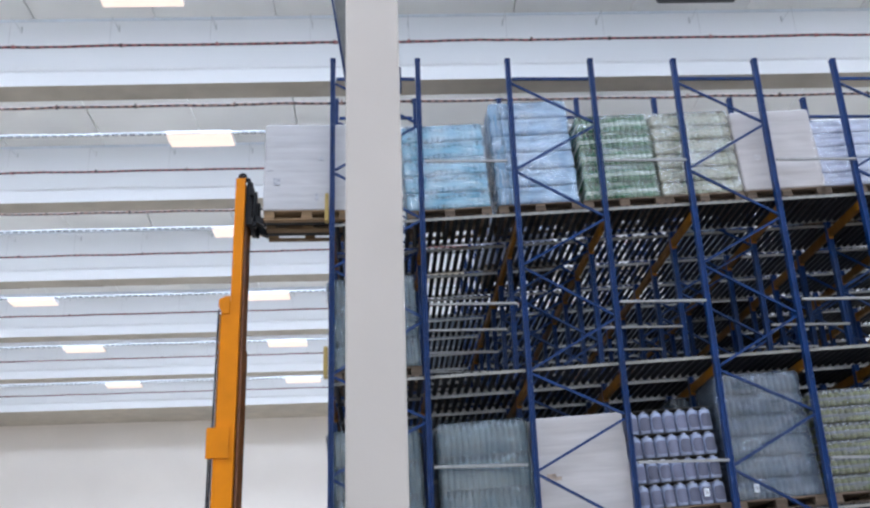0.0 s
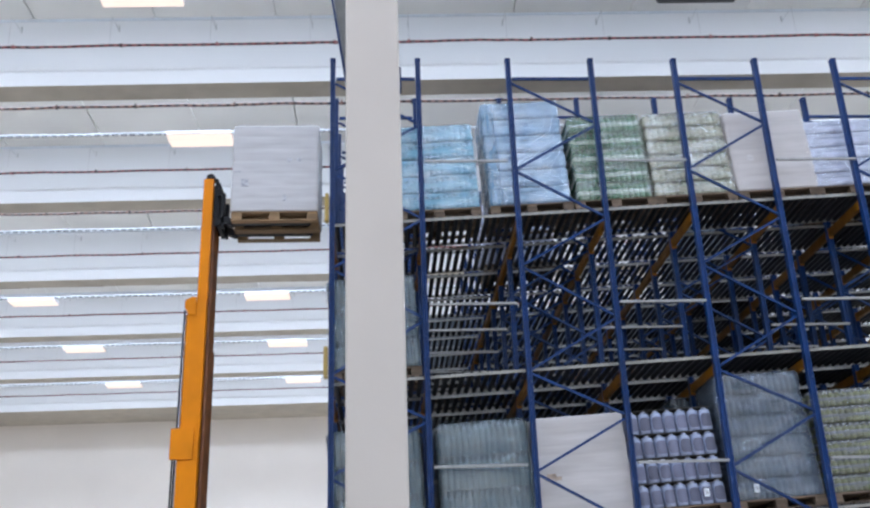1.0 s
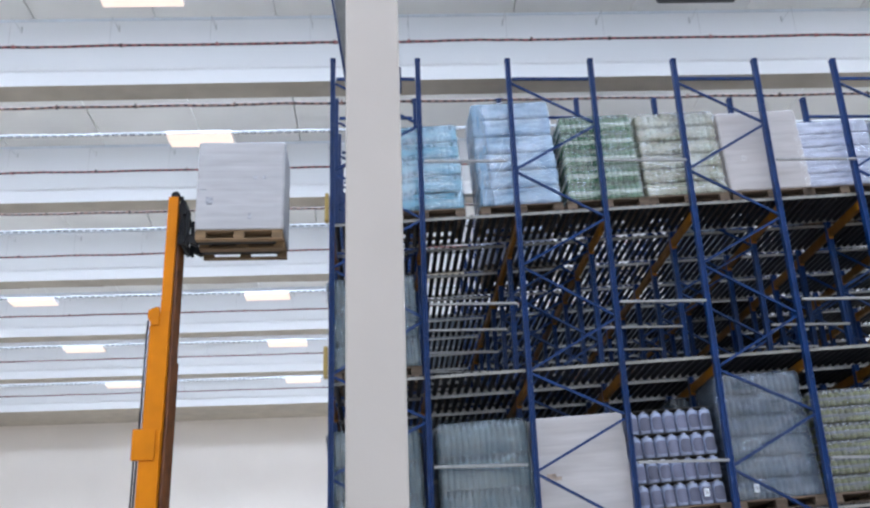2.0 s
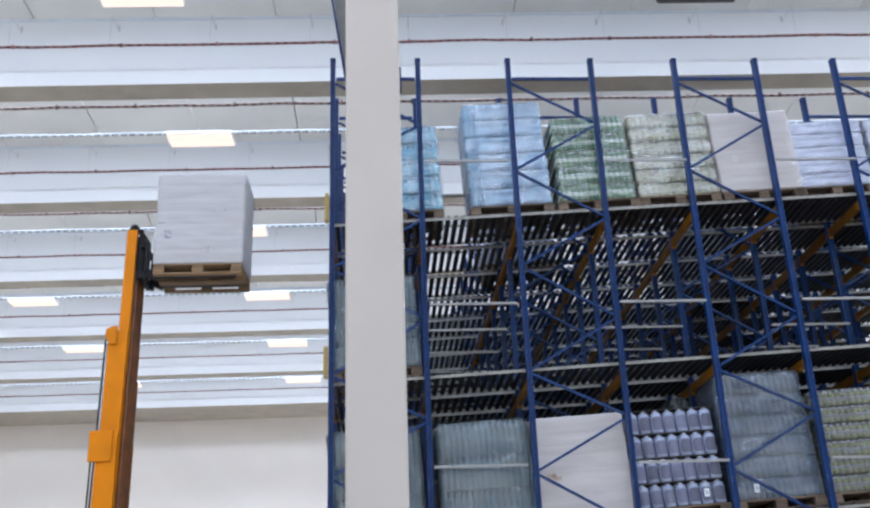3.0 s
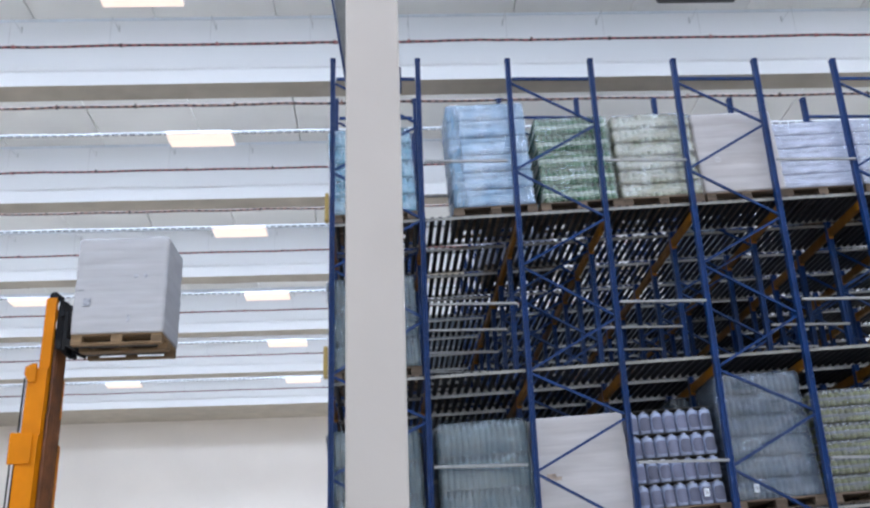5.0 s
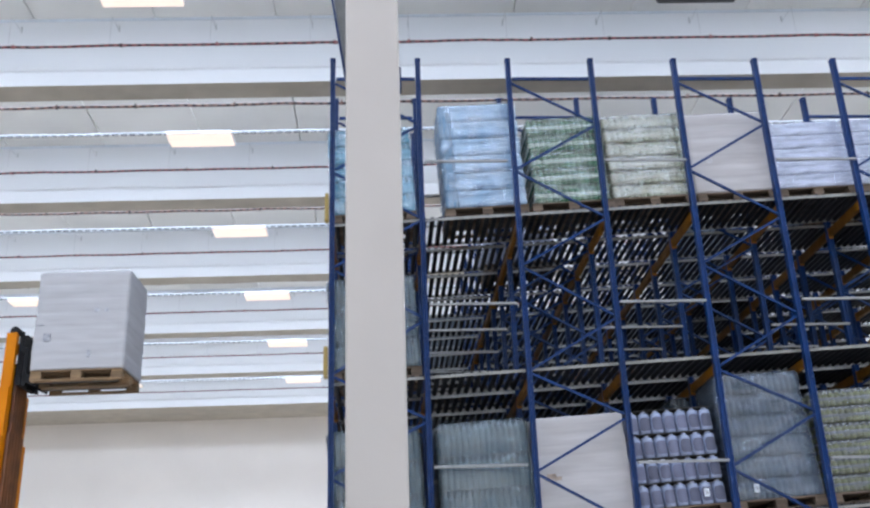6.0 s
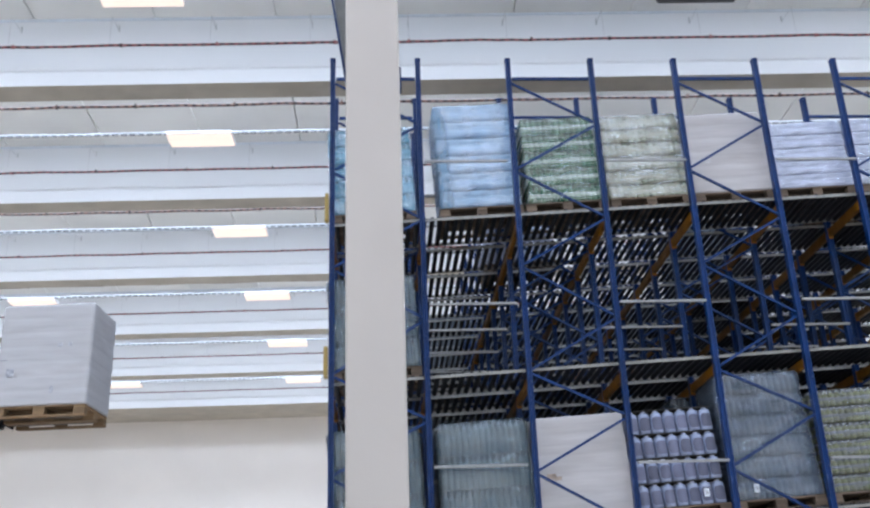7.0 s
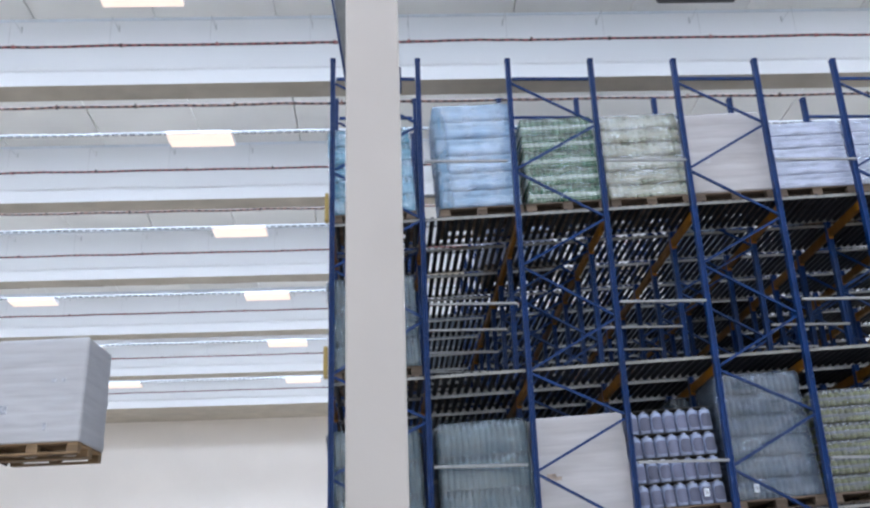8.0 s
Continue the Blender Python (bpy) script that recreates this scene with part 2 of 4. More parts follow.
# ---- the hall ----
def build_hall():
    x0, x1, y0, y1 = HALL
    whole("floor", boxes([(x0 - 0.3, x1 + 0.3, y0 - 0.3, y1 + 0.3, -0.3, 0)]), FLOOR, "smooth grey concrete warehouse floor", "floor", "structure", m=HALL_TURN)
    whole("wall_north", boxes([(x0, x1, y1, y1 + 0.3, 0, CEILING + 0.5)]), WALL, "plain off-white far hall wall", "wall", "structure", m=HALL_TURN)
    for name, xa, xb in (("wall_west", x0 - 0.3, x0), ("wall_east", x1, x1 + 0.3)):
        whole(name, boxes([(xa, xb, y0, y1 + 0.3, 0, CEILING + 0.5)]), WALL, "plain off-white hall side wall", "wall", "structure", m=HALL_TURN)
    # Wall behind the camera; its long opening is added for the south lamp.
    whole("wall_south", boxes([(x0, x1, y0 - 0.3, y0, 0, 2.6), (x0, x1, y0 - 0.3, y0, 13.4, CEILING + 0.5),
                               (x0, -28.2, y0 - 0.3, y0, 2.6, 13.4), (28.2, x1, y0 - 0.3, y0, 2.6, 13.4)]),
          WALL, "unseen off-white hall wall with a long added opening", "wall", "structure", m=HALL_TURN)
    # ceiling panels with open joints, carried by the beams
    bm = bmesh.new()
    step = 2.74
    k0 = int((x0 - 1.4) // step)
    for b in range(-7, 6):
        near, far = BEAM_Y + BAY * b - BAY + 0.6, BEAM_Y + BAY * b + 0.1
        if -5 < b:
            near += 1.9          # past the added rooflight
        for k in range(k0, 14):
            a = -1.70 + step * k
            lo, hi = max(a + 0.015, x0), min(a + step - 0.015, x1)
            if hi > lo:
                box(bm, lo, hi, near, far, CEILING, CEILING + 0.12)
    last = y0
    for b in range(-5, 5):       # roof deck, open over the added rooflights
        gap = BEAM_Y + BAY * b + 1.1
        box(bm, x0, x1, last, gap, CEILING + 0.13, CEILING + 0.3)
        last = gap + 1.42
    box(bm, x0, x1, last, y1, CEILING + 0.13, CEILING + 0.3)
    whole("ceiling", bm, PANEL, "grey ceiling panels with dark open joints", "ceiling", "structure", m=ROOF)
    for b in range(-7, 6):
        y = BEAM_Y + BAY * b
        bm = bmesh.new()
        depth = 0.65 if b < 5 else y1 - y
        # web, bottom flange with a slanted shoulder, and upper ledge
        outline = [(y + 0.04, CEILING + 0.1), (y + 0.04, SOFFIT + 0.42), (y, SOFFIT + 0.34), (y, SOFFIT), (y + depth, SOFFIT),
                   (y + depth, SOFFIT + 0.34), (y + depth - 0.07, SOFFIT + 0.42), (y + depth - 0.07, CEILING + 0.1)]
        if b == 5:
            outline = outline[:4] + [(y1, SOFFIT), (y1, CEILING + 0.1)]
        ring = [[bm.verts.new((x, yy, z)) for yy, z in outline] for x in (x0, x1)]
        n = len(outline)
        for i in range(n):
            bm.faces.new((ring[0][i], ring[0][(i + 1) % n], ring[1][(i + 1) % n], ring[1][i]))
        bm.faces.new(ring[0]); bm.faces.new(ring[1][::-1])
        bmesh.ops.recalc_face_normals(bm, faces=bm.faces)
        beam = whole("roof_beam", bm, BEAM_PAINT, "white painted concrete roof beam, underside shade in a tan colour", "beam", "structure", "roof beams", ROOF)
        # Downward faces get the shade as a colour.
        beam.data.materials.append(SOFFIT_SHADE)
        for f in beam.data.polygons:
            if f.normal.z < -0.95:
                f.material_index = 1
        if b < -1:
            continue
        part("top_lip", boxes([(x0, x1, y + 0.0, y + 0.037, CEILING - 0.05, CEILING - 0.002)]), WHITE_TUBE, beam, "thin white lip")
        # hangers on the beam's face
        for k in range(-11, 12):
            x = -0.87 + 2.19 * k
            bm = boxes([(x - 0.012, x + 0.012, y, y + 0.04, CEILING - 0.34, CEILING - 0.18)], 0.006)
            rod(bm, (x, y + 0.04, CEILING - 0.32), (x, y - 0.57, CEILING - 0.36), 0.006, 4)
            rod(bm, (x, y - 0.57, CEILING - 0.36), (x, y - 0.57, SOFFIT + 0.66), 0.005, 4)
            whole("cable_hanger", bm, HANGER, "small grey cable hanger on a white beam", "bracket", group="cable hangers", m=ROOF)


def run(name, y, z, r, mat, label, sag, phase, dashes=None):
    """A cable run across the hall, sagging a little between hangers."""
    bm = bmesh.new()
    xs = [HALL[0] + i * 0.35 for i in range(int((HALL[1] - HALL[0]) / 0.35) + 1)]
    pts = [(x, y + 0.01 * math.sin(x * 1.7 + phase), z - sag * abs(math.sin(x * 1.18 + phase)) + 0.004 * math.sin(x * 9.3 + phase)) for x in xs]
    rings = []
    for p in pts:
        rings.append([bm.verts.new((p[0], p[1] + r * math.cos(a), p[2] + r * math.sin(a))) for a in (k * math.pi / 3 for k in range(6))])
    for a, b in zip(rings, rings[1:]):
        for i in range(6):
            bm.faces.new((a[i], a[(i + 1) % 6], b[(i + 1) % 6], b[i]))
    bmesh.ops.recalc_face_normals(bm, faces=bm.faces)
    ob = whole(name, bm, mat, label, "cable", smooth=True, m=ROOF)
    if not dashes:
        bm = bmesh.new()
        rnd = random.Random(int(y * 10))
        for k in range(27):          # ties that hold the strands
            x = -29 + 2.19 * k + rnd.uniform(-0.35, 0.35)
            box(bm, x - 0.025, x + 0.025, y - r - 0.006, y + r + 0.006, z - sag - r, z + r + 0.012, 0.006)
        tagged(part("cable_ties", bm, mat, ob, "small dark cable ties"), kind="stuff")
    if dashes:
        bm = bmesh.new()
        for k in range(int((HALL[1] - HALL[0]) / dashes)):
            x = HALL[0] + k * dashes
            box(bm, x, x + dashes * 0.66, y - 0.015, y + 0.015, z - r - 0.032, z - r + 0.004)
        tagged(part("clip_row", bm, GREY_STEEL, ob), kind="stuff")
    return ob


def build_ceiling_fittings():
    for b in range(0, 6):
        y = BEAM_Y + BAY * b
        run("red_cable", y - 0.58, SOFFIT + 0.64, 0.028, RED_CABLE, "red-brown twisted cable strung along a white beam", 0.012, b)
        if b < 5:
            run("dark_cable", y + 1.59, SOFFIT + 0.40, 0.034, DARK_CABLE, "dark cable hung below the ceiling panels", 0.02, b + 2)
            run("conduit", y + 3.39, SOFFIT + 0.66, 0.026, WHITE_TUBE, "white conduit rail with clips below the ceiling", 0.0, b + 1, 0.22)
    for b in range(-3, 0):
        run("conduit", BEAM_Y + BAY * b + 3.39, SOFFIT + 0.66, 0.026, WHITE_TUBE, "white conduit rail with clips below the ceiling", 0.0, b + 1, 0.22)
    for b in range(-3, 5):
        y = BEAM_Y + BAY * b + 3.49
        for k, x in enumerate((-20.95, -12.5, -4.0, 7.43)):
            lit = k < 3
            if not lit and b != -1:
                continue
            lamp = thing("ceiling_lamp", ROOF @ pose(x + 0.0175 * (y - 10.1), y + (0 if lit else 0.12), 14.13), "glowing rectangular lamp hung below the ceiling" if lit else "unlit dark rectangular lamp hung below the ceiling", "lamp", "ceiling lamps")
            bm = boxes([(-0.83, 0.83, -0.34, 0.34, 0.0, 0.09)], 0.015)
            part("housing", bm, BEAM_PAINT if lit else DARK_GRILLE, lamp)
            part("diffuser", boxes([(-0.82, 0.82, -0.33, 0.33, -0.03, -0.004)], 0.012), LAMP if lit else DARK_GRILLE, lamp, "warm white glowing diffuser" if lit else "dark grille")
            for dx in (-0.6, 0.6):
                part("rail_clip", boxes([(dx - 0.02, dx + 0.02, -0.12 if lit else -0.24, -0.08, 0.088, 0.145)], 0.004), HANGER, lamp, "small clip on the conduit rail")


def build_column():
    bm = prism(bmesh.new(), [(0.342, -5.3), (0.775, -5.3), (0.79, -5.285), (0.79, -4.845), (0.775, -4.83), (0.342, -4.83), (0.327, -4.845), (0.327, -5.285)], 0, SOFFIT)
    col = whole("column_1", bm, COLUMN, "plain light grey square concrete column", "column", "structure")
    # raking steel strut behind the column head
    strut = thing("column_strut", pose(0.3, -4.95, 6.2), "dark grey raking steel strut beside the column head", "strut")
    bm = bmesh.new()
    bar(bm, (-0.14, 0, 1.3), (0.05, 0, 0.0), 0.02, 0.05)
    part("rod", bm, BLUE, strut, "dark blue raking rod")
    part("clamp_plate", boxes([(0.47, 0.513, -0.1, 0.0, 0.07, 0.29)], 0.004), BLUE, strut, "small dark blue clamp plate")
    bm = bmesh.new()
    pts = [(-0.12, 0.02, 1.3), (0.12, 0.02, 1.3), (0.12, 0.02, 0.0), (0.06, 0.02, 0.0)]
    a = [bm.verts.new(p) for p in pts]
    c = [bm.verts.new((p[0], p[1] + 0.03, p[2])) for p in pts]
    for i in range(4):
        bm.faces.new((a[i], a[(i + 1) % 4], c[(i + 1) % 4], c[i]))
    bm.faces.new(a); bm.faces.new(c[::-1])
    bmesh.ops.recalc_face_normals(bm, faces=bm.faces)
    part("gusset", bm, GREY_STEEL, strut, "grey steel gusset plate")


# ---- the flow rack ----
NODES = (9.47, 8.75, 8.0, 7.25, 6.53, 5.78, 5.04, 4.42, 3.72, 3.0, 2.28, 1.55, 0.85, 0.25)
UPRIGHT_TOP = 9.825


def build_frames():
    # open C section, lips turned in
    w, d, t = 0.036, 0.045, 0.010
    sec = [(-w, -d), (-0.016, -d), (-0.012, -d + 0.016), (0.012, -d + 0.016), (0.016, -d), (w, -d), (w, d), (w - 0.03, d), (w - 0.03, d - t), (w - t, d - t), (w - t, -d + t), (0.022, -d + t), (0.018, -d + 0.024), (-0.018, -d + 0.024), (-0.022, -d + t), (-w + t, -d + t), (-w + t, d - t), (-w + 0.03, d - t), (-w + 0.03, d), (-w, d)]
    up = bpy.data.meshes.new("upright")
    bm = prism(bmesh.new(), sec, 0.01, UPRIGHT_TOP)
    prism(bm, [(-w - 0.004, -d - 0.004), (w + 0.004, -d - 0.004), (w + 0.004, d + 0.004), (-w - 0.004, d + 0.004)], UPRIGHT_TOP, UPRIGHT_TOP + 0.03)
    bm.to_mesh(up)
    bm.free()
    first = thing("upright_frame", pose(FRAME_X[0], 0, 0), "dark blue steel rack frame with zigzag bracing", "rack frame", "rack frames")
    for x in (0, FRAME_W):
        part("upright", up, BLUE, first, at=pose(x, 0, 0))
        part("foot_plate", boxes([(x - 0.08, x + 0.08, -0.07, 0.07, 0, 0.012)]), BLUE, first)
    bm = bmesh.new()
    bar(bm, (0.05, 0, 9.52), (FRAME_W - 0.05, 0, 9.52), 0.045, 0.03)
    part("tie", bm, BLUE, first)
    for k in range(len(NODES) - 1):
        xa, xb = (0.04, FRAME_W - 0.04) if k % 2 == 0 else (FRAME_W - 0.04, 0.04)
        bm = bmesh.new()
        bar(bm, (xa, 0, NODES[k] - 0.03), (xb, 0, NODES[k + 1] + 0.03), 0.032, 0.03)
        part("brace", bm, BLUE, first)
    for r in range(ROWS + 1):
        for i, x in enumerate(FRAME_X):
            if r or i:
                copy_thing(first, pose(x, LANE * r, 0))


def build_beams():
    """Orange cross beams between the rows and galvanised spacers between the frames."""
    beam = bpy.data.meshes.new("beam")
    bm = boxes([(-0.028, 0.028, 0.05, LANE - 0.05, -0.13, 0.0)], 0.008)
    bm.to_mesh(beam)
    bm.free()
    clip = bpy.data.meshes.new("connector")
    bm = boxes([(-0.04, 0.04, 0.046, 0.054, -0.16, 0.01)], 0.003)
    bm.to_mesh(clip)
    bm.free()
    for level, z in enumerate(RAIL_Z):
        for r in range(ROWS):
            for fx in FRAME_X:
                for x in (fx, fx + FRAME_W):
                    b = thing("cross_beam", pose(x, LANE * r, z + SLOPE * x - 0.075), "dark orange steel cross beam under the roller lane", "beam", "rack cross beams")
                    part("beam", beam, ORANGE_BEAM, b)
                    part("connector", clip, ORANGE_BEAM, b)
                    part("connector", clip, ORANGE_BEAM, b, at=pose(0, LANE - 0.1, 0))
    spacer = bpy.data.meshes.new("spacer_bar")
    bm = boxes([(0.05, 1.24, -0.02, 0.02, -0.017, 0.017)], 0.005)
    bm.to_mesh(spacer)
    bm.free()
    for r in range(ROWS + 1):
        for z in (8.125, 5.975, 3.81):
            for fx in FRAME_X[:-1]:
                ob = new("spacer_bar", spacer)
                if not spacer.materials:
                    spacer.materials.append(GALV)
                ob.matrix_basis = pose(fx + FRAME_W, LANE * r - 0.06, z)
                tagged(ob, "thin galvanised spacer bar between rack frames", "bar", "rack spacer bars")


LANE_END = 11.4


def build_lanes():
    length = LANE_END + 0.05
    def channel(out):
        """A rolled side rail with lips towards the rollers, as one piece along x."""
        bm = bmesh.new()
        sec = [(0.0, 0.026), (0.02, 0.026), (0.02, 0.03), (0.005, 0.03), (0.005, 0.06), (0.022, 0.06), (0.022, 0.066), (0.0, 0.066)]
        ends = [[bm.verts.new((x, y * out, z)) for y, z in sec] for x in (-0.05, length)]
        n = len(sec)
        for i in range(n):
            bm.faces.new((ends[0][i], ends[0][(i + 1) % n], ends[1][(i + 1) % n], ends[1][i]))
        bm.faces.new(ends[0]); bm.faces.new(ends[1][::-1])
        bmesh.ops.recalc_face_normals(bm, faces=bm.faces)
        me = bpy.data.meshes.new("rail")
        bm.to_mesh(me)
        bm.free()
        return me

    rail, rail_back = channel(1), channel(-1)
    y0, y1 = 0.10, LANE - 0.10
    roller = bpy.data.meshes.new("roller")
    bm = bmesh.new()
    rod(bm, (0, y0 + 0.012, 0), (0, y1 - 0.012, 0), 0.0345, 10)
    bm.to_mesh(roller)
    bm.free()
    pitch = 0.112
    n = int(length / pitch)
    tilt = -math.degrees(math.atan(SLOPE))
    for level, z in enumerate(RAIL_Z):
        for r in range(ROWS):
            lane = thing("roller_lane", pose(0, LANE * r, z, 0, tilt, 0), "galvanised sloping roller lane in the blue rack", "roller conveyor", "roller lanes")
            part("rail", rail, RAIL, lane, "galvanised side rail", at=pose(0, y0, 0))
            part("rail", rail_back, RAIL, lane, "galvanised side rail", at=pose(0, y1, 0))
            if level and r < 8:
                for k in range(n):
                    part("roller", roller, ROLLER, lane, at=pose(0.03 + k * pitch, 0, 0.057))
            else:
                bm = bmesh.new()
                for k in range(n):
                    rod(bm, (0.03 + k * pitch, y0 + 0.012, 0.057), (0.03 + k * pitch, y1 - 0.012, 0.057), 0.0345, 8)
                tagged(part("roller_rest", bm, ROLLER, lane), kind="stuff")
            stop = boxes([(-0.06, -0.03, y0 + 0.15, y0 + 0.25, 0.0, 0.17), (-0.06, -0.03, y1 - 0.25, y1 - 0.15, 0.0, 0.17)])
            part("end_stop", stop, BLACK, lane)


# ---- pallets and their loads ----
def build_pallet(wood, label):
    """A four-way wooden pallet, 1.2 by 0.8 m, long side along the lane; origin at its base centre."""
    p = thing("pallet", pose(0, 0, -5), label, "pallet", "pallets")
    def board(name, x0, x1, ya, yb, za, zb, label=""):
        part(name, boxes([(x0, x1, ya, yb, za, zb)], 0.003), wood, p, label)
    for y, w in ((-0.3275, 0.145), (-0.165, 0.1), (0, 0.145), (0.165, 0.1), (0.3275, 0.145)):
        board("deck_board", -0.6, 0.6, y - w / 2, y + w / 2, 0.122, 0.144)
    for x in (-0.5275, 0, 0.5275):
        board("stringer", x - 0.0725, x + 0.0725, -0.4, 0.4, 0.1, 0.122)
    for x in (-0.5275, 0, 0.5275):
        for y, w in ((-0.35, 0.1), (0, 0.145), (0.35, 0.1)):
            board("block", x - 0.0725, x + 0.0725, y - w / 2, y + w / 2, 0.022, 0.1)
    for y, w in ((-0.35, 0.1), (0, 0.145), (0.35, 0.1)):
        board("bottom_board", -0.6, 0.6, y - w / 2, y + w / 2, 0.0, 0.022)
    return p


def skin(lx, ly, h, levels, bulge, seed, corner=0.05, rough=0.006, top_round=0.05, lean=0.0):
    """A wrapped block: rounded plan, sides swelling layer by layer, gently crumpled; base at z = 0."""
    rnd = random.Random(seed)
    bm = bmesh.new()
    plan = []
    for cx, cy, a0 in ((1, 1, 0), (-1, 1, 90), (-1, -1, 180), (1, -1, 270)):
        for k in range(4):
            a = radians(a0 + 30 * k)
            plan.append((cx * (lx / 2 - corner) + corner * math.cos(a), cy * (ly / 2 - corner) + corner * math.sin(a)))
    dense = []
    for i, p in enumerate(plan):
        nx = plan[(i + 1) % len(plan)]
        gap = math.dist(p, nx)
        for k in range(max(1, int(gap / 0.07))):
            f = k / max(1, int(gap / 0.07))
            dense.append((p[0] + (nx[0] - p[0]) * f, p[1] + (nx[1] - p[1]) * f))
    rings = []
    rows = levels * 9 if levels > 1 else 12
    for j in range(rows + 1):
        z = h * j / rows
        u = (j % 9) / 9
        s = -bulge * (1 - math.sin(math.pi * u) ** 0.45) if levels > 1 else 0
        if z > h - top_round:
            q = (z - (h - top_round)) / top_round
            s -= top_round * 0.7 * (1 - math.sqrt(max(0, 1 - q * q)))
        if levels == 1 and z < top_round * 0.6:
            q = 1 - z / (top_round * 0.6)
            s -= top_round * 0.45 * (1 - math.sqrt(max(0, 1 - q * q)))
        ring = []
        for x, y in dense:
            d = rough * noise.noise(Vector((x * 3 + seed, y * 3, z * 7))) * 2 + rough * 0.7 * noise.noise(Vector((x * 9, y * 9 + seed, z * 16)))
            k = 1 + (s + d) / max(abs(x), abs(y), 0.2)
            ring.append(bm.verts.new((x * k + lean * z, y * k, z + 0.004 * noise.noise(Vector((x * 4, y * 4, z + seed))))))
        rings.append(ring)
    m = len(dense)
    for a, b in zip(rings, rings[1:]):
        for i in range(m):
            bm.faces.new((a[i], a[(i + 1) % m], b[(i + 1) % m], b[i]))
    bm.faces.new(rings[-1])
    bm.faces.new(rings[0][::-1])
    return bm


def lathe_rows(profile, places, sides=8):
    """Many alike turned bodies in one mesh: profile of (radius, height), places of (x, y, z)."""
    verts, faces = [], []
    ring = [(math.cos(2 * math.pi * k / sides), math.sin(2 * math.pi * k / sides)) for k in range(sides)]
    m = len(profile)
    for x, y, z in places:
        base = len(verts)
        for r, h in profile:
            verts += [(x + r * c, y + r * s, z + h) for c, s in ring]
        for j in range(m - 1):
            for k in range(sides):
                a, b = base + j * sides + k, base + j * sides + (k + 1) % sides
                faces.append((a, b, b + sides, a + sides))
        faces.append(tuple(base + (m - 1) * sides + k for k in range(sides)))
    me = bpy.data.meshes.new("bottles")
    me.from_pydata(verts, [], faces)
    return me


def front_labels(r, z0, z1, places):
    """Curved label patches on both faces of upright bottles, with cut corners."""
    verts, faces = [], []
    for x, y, z in places:
        for mid in (-90, 90):
            base = len(verts)
            for a, drop in ((-54, 0.2), (-40, 0.04), (-20, 0.0), (0, 0.0), (20, 0.0), (40, 0.04), (54, 0.2)):
                c, s = math.cos(radians(mid + a)), math.sin(radians(mid + a))
                d = drop * (z1 - z0)
                verts += [(x + r * c, y + r * s, z + z0 + d), (x + r * c, y + r * s, z + z1 - d)]
            faces += [(base + 2 * k, base + 2 * k + 2, base + 2 * k + 3, base + 2 * k + 1) for k in range(6)]
    me = bpy.data.meshes.new("labels")
    me.from_pydata(verts, [], faces)
    return me


def rim(nx, ny, lx, ly, z):
    """Places round the outside of a layer, two deep on the long sides."""
    out = []
    for i in range(nx):
        for j in range(ny):
            if i in (0, nx - 1) or j in (0, 1, ny - 1):
                out.append((-lx / 2 + lx * (i + 0.5) / nx, -ly / 2 + ly * (j + 0.5) / ny, z))
    return out


